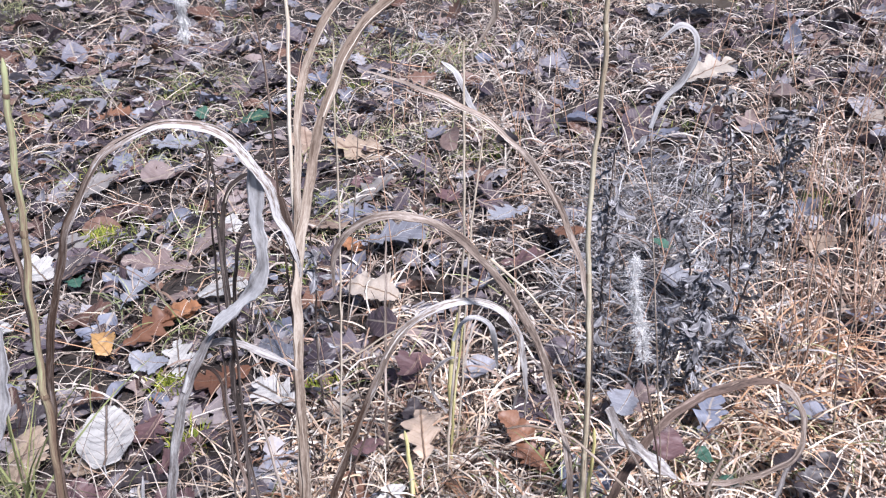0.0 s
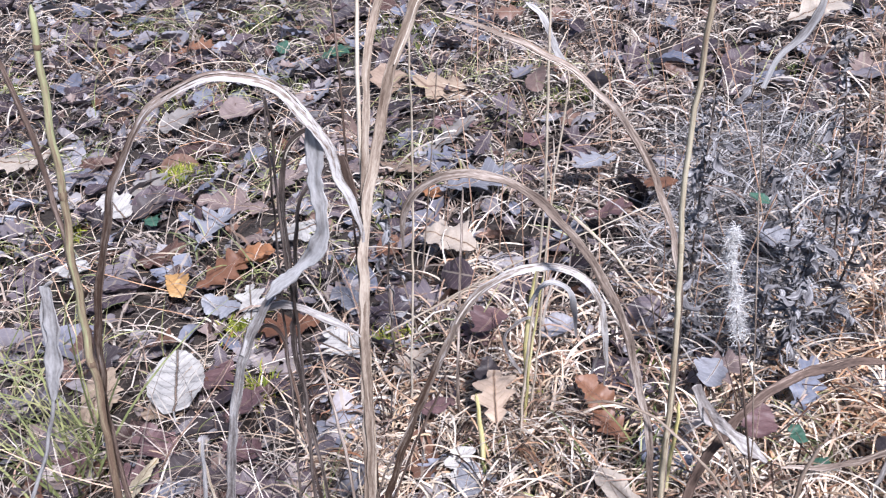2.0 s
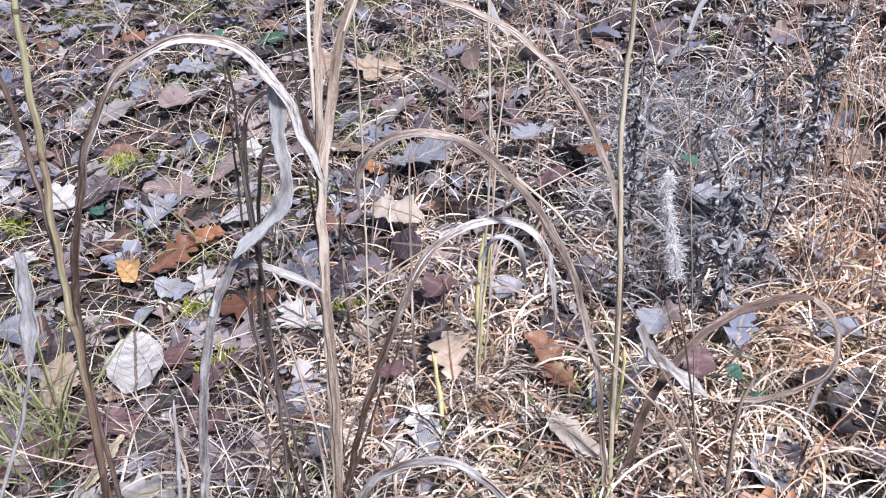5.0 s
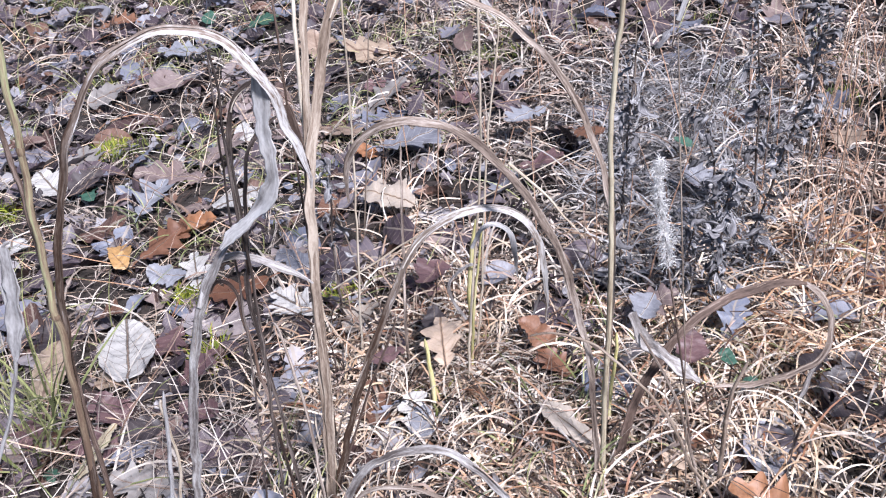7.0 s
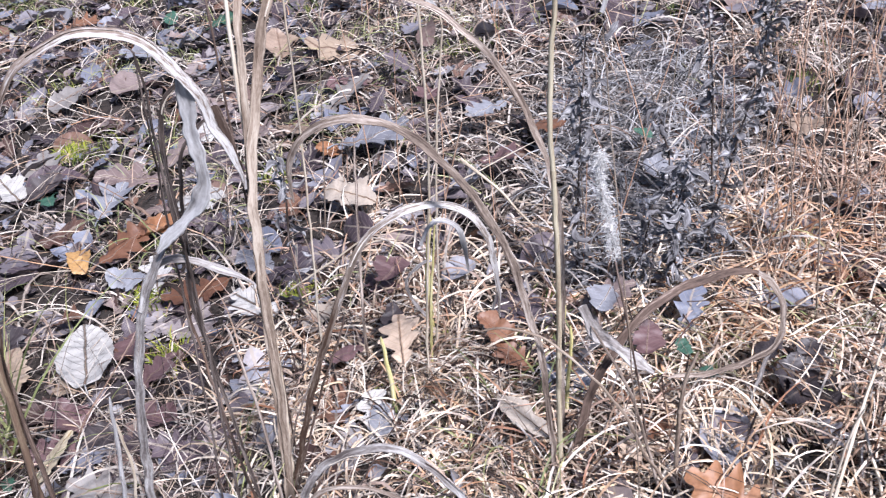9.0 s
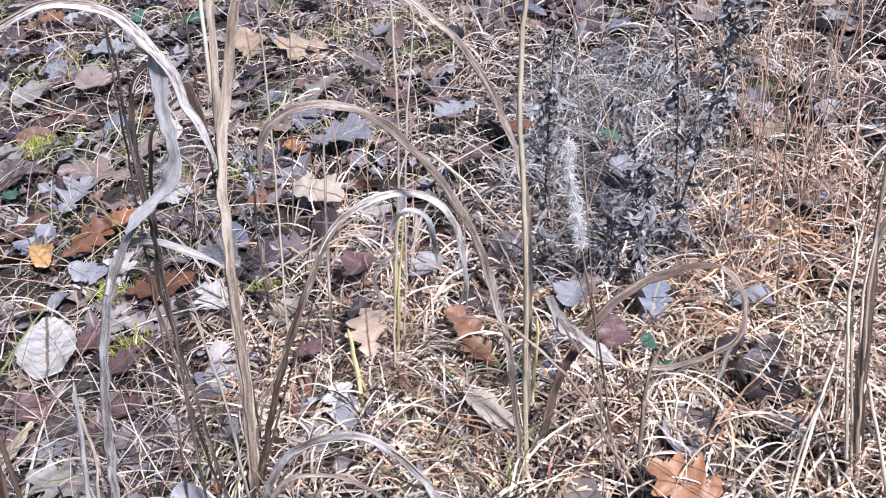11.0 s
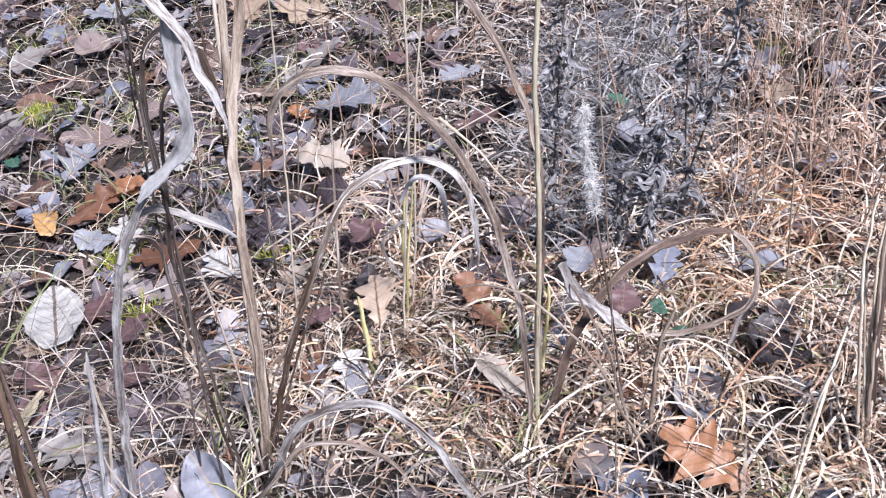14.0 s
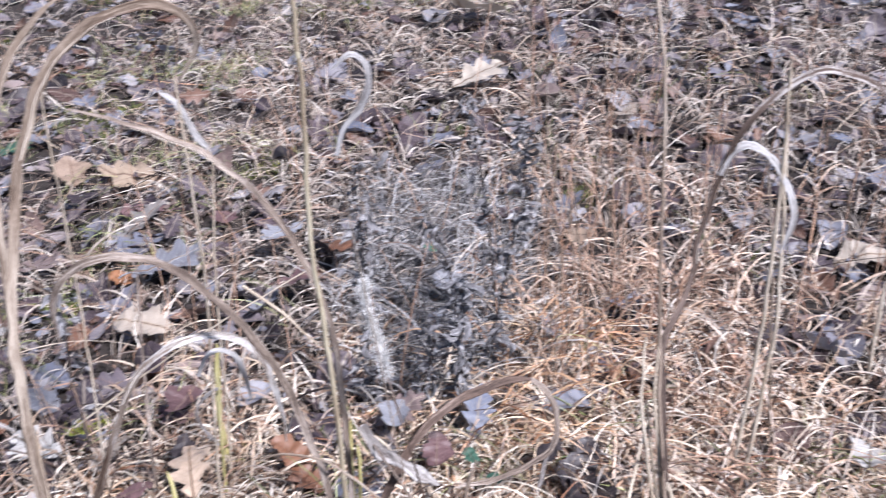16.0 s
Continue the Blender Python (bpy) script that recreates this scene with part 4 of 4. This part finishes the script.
stem([(0.7, 0.86, -0.011), (0.686, 0.88, 0.12), (0.678, 0.9, 0.217), (0.677, 0.92, 0.281), (0.68, 0.94, 0.327), (0.678, 0.95, 0.384), (0.684, 0.985, 0.47), (0.688, 1.025, 0.61), (0.685, 1.062, 0.69), (0.687, 1.1, 0.75)], 6, TAN, label="tall reddish-brown upright grass stem")
arch_side = blade([(0.703, 0.86, -0.011), (0.689, 0.88, 0.12), (0.681, 0.9, 0.217), (0.685, 0.93, 0.273), (0.691, 0.96, 0.319), (0.729, 1, 0.36), (0.742, 1.015, 0.43), (0.775, 1.02, 0.546), (0.824, 1.02, 0.601), (0.871, 1.02, 0.613), (0.933, 1.02, 0.583), (0.972, 1.02, 0.529)], 8.8, ARCHTIP, label="stout withered blade arching with pale top")
leafstrip([(0.757, 1.018, 0.5), (0.768, 1.02, 0.524), (0.79, 1.02, 0.533), (0.827, 1.02, 0.5), (0.854, 1.02, 0.439), (0.845, 1.02, 0.386)], 8.2, BLEACHED, parent=arch_side)
stem([(0.693, 0.86, -0.011), (0.679, 0.874, 0.078), (0.661, 0.888, 0.195), (0.652, 0.902, 0.274), (0.654, 0.916, 0.316), (0.659, 0.93, 0.351)], 5, STRAWSTEM, label="short bright straw in an upright bundle")
stem([(0.739, 0.86, -0.106), (0.714, 0.874, -0.03), (0.686, 0.888, 0.111), (0.675, 0.902, 0.215), (0.67, 0.916, 0.285), (0.675, 0.93, 0.338)], 5, STRAWSTEM, label="short bright straw in an upright bundle")
stem([(0.697, 0.86, -0.011), (0.681, 0.883, 0.116), (0.668, 0.907, 0.211), (0.668, 0.93, 0.258)], 5, STRAWSTEM, label="short bright straw in an upright bundle")
stem([(0.514, 0.648, -0.01), (0.576, 0.754, 0.075), (0.63, 0.86, 0.16), (0.65, 0.895, 0.189), (0.669, 0.93, 0.216)], 5, STRAWSTEM, label="short bright straw in an upright bundle")
stem([(0.681, 0.77, -0.01), (0.67, 0.86, 0.044), (0.666, 0.895, 0.065), (0.66, 0.93, 0.082)], 5, STRAWSTEM, label="short bright straw in an upright bundle")
stem([(0.704, 0.86, -0.011), (0.689, 0.883, 0.126), (0.684, 0.907, 0.228), (0.687, 0.93, 0.265)], 5, STRAWSTEM, label="short bright straw in an upright bundle")
stem([(0.742, 0.8, -0.02), (0.715, 0.82, 0.051), (0.691, 0.84, 0.136), (0.675, 0.86, 0.196)], 6.5, STRAWSTEM, label="leaning pale straw stem")
stem([(0.831, 1.02, -0.01), (0.831, 1.02, 0.002), (0.839, 1.02, 0.26), (0.831, 1.02, 0.5), (0.819, 1.02, 0.633)], 6.8, STRAWSTEM, label="leaning pale straw stem")
stem([(1.123, 1.2, -0.01), (1.121, 1.2, 0.048), (1.113, 1.2, 0.199)], 8.9, STRAWSTEM, label="leaning pale straw stem")
curl_stem = stem([(0.398, 0.800, -0.010), (0.383, 0.795, 0.250), (0.360, 0.785, 0.523), (0.348, 0.780, 0.673)], 1.7, TAN, label="thin pale stalk ending in a curled leaf")
leafstrip([(0.348, 0.780, 0.673), (0.355, 0.780, 0.694), (0.368, 0.780, 0.709), (0.377, 0.780, 0.729), (0.376, 0.780, 0.745), (0.365, 0.780, 0.752), (0.350, 0.780, 0.743)], 4.6, BLEACHED, parent=curl_stem)
stem([(-0.028, 0.86, -0.01), (-0.026, 0.86, 0.019), (0.037, 0.86, 0.197), (0.075, 0.86, 0.286), (0.086, 0.86, 0.318)], 3.6, BROWN, label="thin brown dry stem leaning")
stem([(-0.044, 0.86, -0.01), (-0.043, 0.86, 0.006), (-0.006, 0.86, 0.137), (0.045, 0.86, 0.251)], 3.6, GREYBROWN, label="thin brown dry stem leaning")
stem([(0.599, 0.814, -0.01), (0.602, 0.814, 0.142), (0.612, 0.814, 0.228)], 4.0, STRAWSTEM, label="leaning pale straw stem")
stem([(-0.224, 0.8, -0.01), (-0.224, 0.8, 0.003), (-0.186, 0.8, 0.135), (-0.18, 0.8, 0.229), (-0.176, 0.8, 0.247)], 5.0, STRAWSTEM, label="leaning pale straw stem")
stem([(0.307, 0.99, -0.01), (0.308, 0.99, 0.045), (0.312, 0.99, 0.138), (0.317, 0.99, 0.218)], 7.3, YELLOW, label="yellow-green shoot beside a tan stem")
stem([(0.315, 0.98, -0.01), (0.316, 0.98, 0.056), (0.322, 0.98, 0.138), (0.323, 0.98, 0.186)], 6.5, YELLOW, label="yellow-green shoot beside a tan stem")
stem([(0.83, 1, -0.017), (0.842, 1.006, 0.031), (0.85, 1.011, 0.129), (0.854, 1.017, 0.21), (0.859, 1.023, 0.277), (0.852, 1.029, 0.382), (0.843, 1.034, 0.477), (0.834, 1.04, 0.571)], 6.5, STRAWSTEM, label="tall pale cream stem leaning beside an arch")
stem([(0.904, 1.05, -0.01), (0.872, 1.05, 0.219), (0.857, 1.05, 0.327), (0.844, 1.05, 0.409), (0.817, 1.05, 0.542)], 4, TAN, label="slender reddish-brown upright stem")
frayed_stalk = stem([(0.125, 1.100, -0.010), (0.145, 1.100, 0.134), (0.158, 1.100, 0.279), (0.169, 1.100, 0.382), (0.182, 1.100, 0.469), (0.190, 1.100, 0.521), (0.189, 1.100, 0.548)], 3.2, STRAWSTEM, label="thin tan stalk with a frayed drooping top")
leafstrip([(0.190, 1.100, 0.544), (0.179, 1.100, 0.560), (0.169, 1.100, 0.589), (0.160, 1.100, 0.606), (0.148, 1.100, 0.617)], 6.5, BLEACHED, parent=frayed_stalk)
stem([(0.125, 1.08, 0.013), (0.135, 1.08, 0.122), (0.148, 1.08, 0.212), (0.158, 1.08, 0.283)], 4.5, YELLOW, label="yellow-green upright grass shoot")
stem([(0.076, 1.02, -0.006), (0.077, 1.02, 0.062), (0.078, 1.02, 0.125)], 4.5, YELLOW, label="short yellow grass shoot")
stem([(-0.106, 0.8, -0.01), (-0.069, 0.8, 0.229), (-0.04, 0.8, 0.469), (-0.03, 0.8, 0.543), (-0.025, 0.8, 0.588), (-0.02, 0.8, 0.63), (-0.017, 0.8, 0.654), (-0.022, 0.8, 0.661)], 2.6, DARK, label="thin dark stem with a hooked tip")
stem([(-1.135, 2.444, 0.050), (-0.975, 2.218, 0.060), (-0.891, 2.117, 0.030)], 4, DARK, label="short dark twig lying on dead leaves")
# weeds
weed([(0.337, 1.25, -0.01), (0.339, 1.25, 0.129), (0.345, 1.25, 0.294), (0.354, 1.25, 0.451)], 4.0, 90)
weed([(0.477, 1.22, -0.01), (0.479, 1.22, 0.17), (0.485, 1.22, 0.273)], 4.2, 90)
weed([(0.526, 1.28, -0.01), (0.534, 1.28, 0.095), (0.56, 1.28, 0.243), (0.583, 1.28, 0.372), (0.576, 1.28, 0.487)], 4.2, 110)
weed([(0.561, 1.4, -0.01), (0.561, 1.4, 0.015), (0.542, 1.4, 0.295), (0.515, 1.4, 0.474)], 4.5, 90)
weed([(-0.089, 1.2, -0.01), (-0.084, 1.2, 0.149), (-0.069, 1.2, 0.26), (-0.067, 1.2, 0.334)], 4.0, 24)
weed([(0.39, 1.2, -0.01), (0.392, 1.2, 0.018), (0.427, 1.2, 0.115), (0.44, 1.2, 0.205)], 4.2, 70)
weed([(0.482, 1.3, -0.01), (0.481, 1.3, 0.069), (0.473, 1.3, 0.213), (0.445, 1.3, 0.324)], 4.3, 70)
# leaves
fallen_leaf("ovate", WHITE, -0.392, 1.078, 0.085, yaw=22, z=0.05, tilt=6)
fallen_leaf("torn", TANL, -0.399, 1.044, 0.057)
fallen_leaf("oak", PINKISH, -0.516, 1.587, 0.1, yaw=95)
fallen_leaf("oak", GREYL, -0.133, 1.873, 0.094, yaw=-40)
fallen_leaf("oak", BLUEGREY, 0.18, 1.702, 0.068)
fallen_leaf("torn", TEAL, -0.654, 1.515, 0.04)
fallen_leaf("torn", ORANGE, -0.397, 1.402, 0.066)
fallen_leaf("oak", RUST, -0.442, 1.364, 0.074)
fallen_leaf("torn", AMBER, -0.507, 1.311, 0.036)
fallen_leaf("torn", BLUEGREY, -0.409, 1.277, 0.056)
fallen_leaf("oak", WHITE, -0.365, 1.297, 0.06, yaw=20)
fallen_leaf("oak", RUST, -0.278, 1.247, 0.077)
fallen_leaf("oak", WHITE, -0.167, 1.206, 0.069, yaw=60)
fallen_leaf("torn", TANL, -0.51, 1.048, 0.081)
fallen_leaf("ovate", AMBERPALE, -0.355, 0.884, 0.035, yaw=-35, stretch=1.6, tilt=40, z=0.05)
fallen_leaf("torn", TEAL, -0.419, 0.863, 0.026)
fallen_leaf("oak", GREYL, -0.278, 0.848, 0.069)
fallen_leaf("oak", PEACH, 0.092, 1.06, 0.066, yaw=10, z=0.045)
fallen_leaf("torn", WHITE, 0.062, 0.982, 0.052, yaw=30)
fallen_leaf("torn", CREAM, 0.26, 0.949, 0.037, yaw=45, stretch=2.1, z=0.008)
fallen_leaf("oak", RUST, 0.427, 0.948, 0.047)
fallen_leaf("oak", PINKISH, 0.378, 1.153, 0.06)
fallen_leaf("torn", WHITE, -0.351, 1.504, 0.088)
fallen_leaf("torn", CREAM, -0.055, 1.47, 0.082)
fallen_leaf("oak", BLUEGREY, -0.036, 1.659, 0.101)
fallen_leaf("torn", RUST, 0.568, 1.761, 0.073)
fallen_leaf("ovate", TANL, 0.765, 1.776, 0.051, yaw=88, stretch=1.7, z=0.0)
fallen_leaf("torn", BLUEGREY, 0.486, 1.499, 0.062)
fallen_leaf("oak", ORANGE, 0.5, 0.825, 0.082, yaw=50, z=0.045, tilt=34)
fallen_leaf("torn", PURPLE, 0.053, 1.232, 0.063)
fallen_leaf("torn", DARKL, 0.63, 1.05, 0.048, tilt=35, z=0.03)
fallen_leaf("torn", DARKL, 0.61, 1.0, 0.05, tilt=35, z=0.04)
fallen_leaf("torn", DARKL, 0.64, 1.0, 0.05, tilt=35, z=0.03)
fallen_leaf("torn", DARKL, 0.602, 1.026, 0.046, tilt=35, z=0.045)
fallen_leaf("torn", DARKL, 0.579, 1.046, 0.037, z=0.04)
fallen_leaf("torn", DARKL, 0.624, 1.011, 0.041, z=0.04)
fallen_leaf("torn", PURPLE, 0.593, 1.005, 0.037)
fallen_leaf("oak", PURPLE, -0.283, 1.064, 0.055)
fallen_leaf("torn", DARKL, -0.302, 1.007, 0.048)
fallen_leaf("torn", PURPLE, -0.248, 0.974, 0.051)
fallen_leaf("torn", PURPLE, 0.011, 1.059, 0.042)
fallen_leaf("torn", PURPLE, 0.424, 1.053, 0.045)
fallen_leaf("torn", DARKL, -0.535, 1.109, 0.059)
fallen_leaf("torn", TEAL, 0.469, 1.038, 0.024)
fallen_leaf("torn", TEAL, 0.496, 1.003, 0.021)
fallen_leaf("ovate", TEAL, 0.467, 1.602, 0.026)
fallen_leaf("torn", BLUEGREY, -0.197, 1.322, 0.059)
fallen_leaf("torn", DARKL, 0.071, 1.122, 0.038)
fallen_leaf("oak", CREAM, 0.669, 2.505, 0.12, yaw=-60)
fallen_leaf("torn", CREAM, 0.727, 3.1, 0.215)
fallen_leaf("torn", CREAM, 1.269, 1.517, 0.083)
fallen_leaf("torn", CREAM, 1.013, 2.221, 0.067)
fallen_leaf("oak", RUST, -0.956, 2.379, 0.081)
fallen_leaf("torn", WHITE, -0.766, 1.569, 0.075)
fallen_leaf("torn", WHITE, 1.019, 1.003, 0.063)
fallen_leaf("torn", WHITE, -0.725, 1.342, 0.068)
fallen_leaf("torn", WHITE, -0.417, 1.758, 0.049)
fallen_leaf("torn", ORANGE, -0.129, 1.646, 0.045)
fallen_leaf("torn", PURPLE, -0.143, 1.93, 0.077)
fallen_leaf("oak", TANL, -0.207, 1.748, 0.084)
fallen_leaf("oak", PINKISH, -0.438, 1.668, 0.09)
fallen_leaf("oak", BLUEGREY, -0.517, 1.498, 0.08)
fallen_leaf("torn", CREAM, -0.053, 1.18, 0.063)
fallen_leaf("torn", TANL, 0.749, 1.61, 0.05)
fallen_leaf("oak", RUST, 0.243, 1.072, 0.049)
fallen_leaf("torn", TANL, -0.351, 2.165, 0.086)
fallen_leaf("oak", TANL, -0.191, 2.136, 0.126)
fallen_leaf("torn", GREYL, -0.796, 1.932, 0.08)
fallen_leaf("torn", BLUEGREY, 0.372, 1.14, 0.05)
fallen_leaf("oak", TEAL, -0.535, 2.34, 0.062)
fallen_leaf("torn", TEAL, -0.693, 2.358, 0.048)
fallen_leaf("oak", PEACH, 0.408, 0.922, 0.053)
fallen_leaf("torn", BLUEGREY, 0.068, 0.962, 0.045)
fallen_leaf("torn", DARKL, -0.681, 1.558, 0.073)
fallen_leaf("oak", PINKISH, -0.305, 1.725, 0.083)
fallen_leaf("oak", GREYL, -0.718, 1.629, 0.099)
fallen_leaf("torn", CREAM, -1.092, 1.727, 0.127)
fallen_leaf("oak", BLUEGREY, -0.675, 2.125, 0.088)
fallen_leaf("torn", PURPLE, -0.379, 0.975, 0.06)
fallen_leaf("torn", DARKL, -0.341, 1.008, 0.06)
fallen_leaf("oak", PURPLE, -0.369, 0.913, 0.06)
fallen_leaf("oak", PURPLE, -0.345, 1.115, 0.06)
fallen_leaf("torn", DARKL, -0.320, 0.935, 0.05)
fallen_leaf("oak", PURPLE, -0.483, 0.940, 0.06)
fallen_leaf("oak", PURPLE, 0.029, 1.244, 0.06)
fallen_leaf("oak", PURPLE, 0.214, 1.556, 0.06)
fallen_leaf("torn", PURPLE, 0.036, 1.893, 0.06)
fallen_leaf("torn", ORANGE, -0.408, 1.417, 0.06)
fallen_leaf("torn", AMBER, -0.516, 1.335, 0.04)
fallen_leaf("torn", PURPLE, -0.136, 1.957, 0.07)
fallen_leaf("torn", RUST, 0.297, 1.631, 0.06)
fallen_leaf("torn", RUST, 0.218, 1.111, 0.05)
clear += [(0.72, 1.17), (0.368, 1.176), (0.6, 0.86), (0.63, 0.82), (0.1, 0.87), (0.18, 0.93)]
single_leaves(230, 41)
single_leaves(48, 43, grassy, 0.03, 0.075, 24, 0.72)
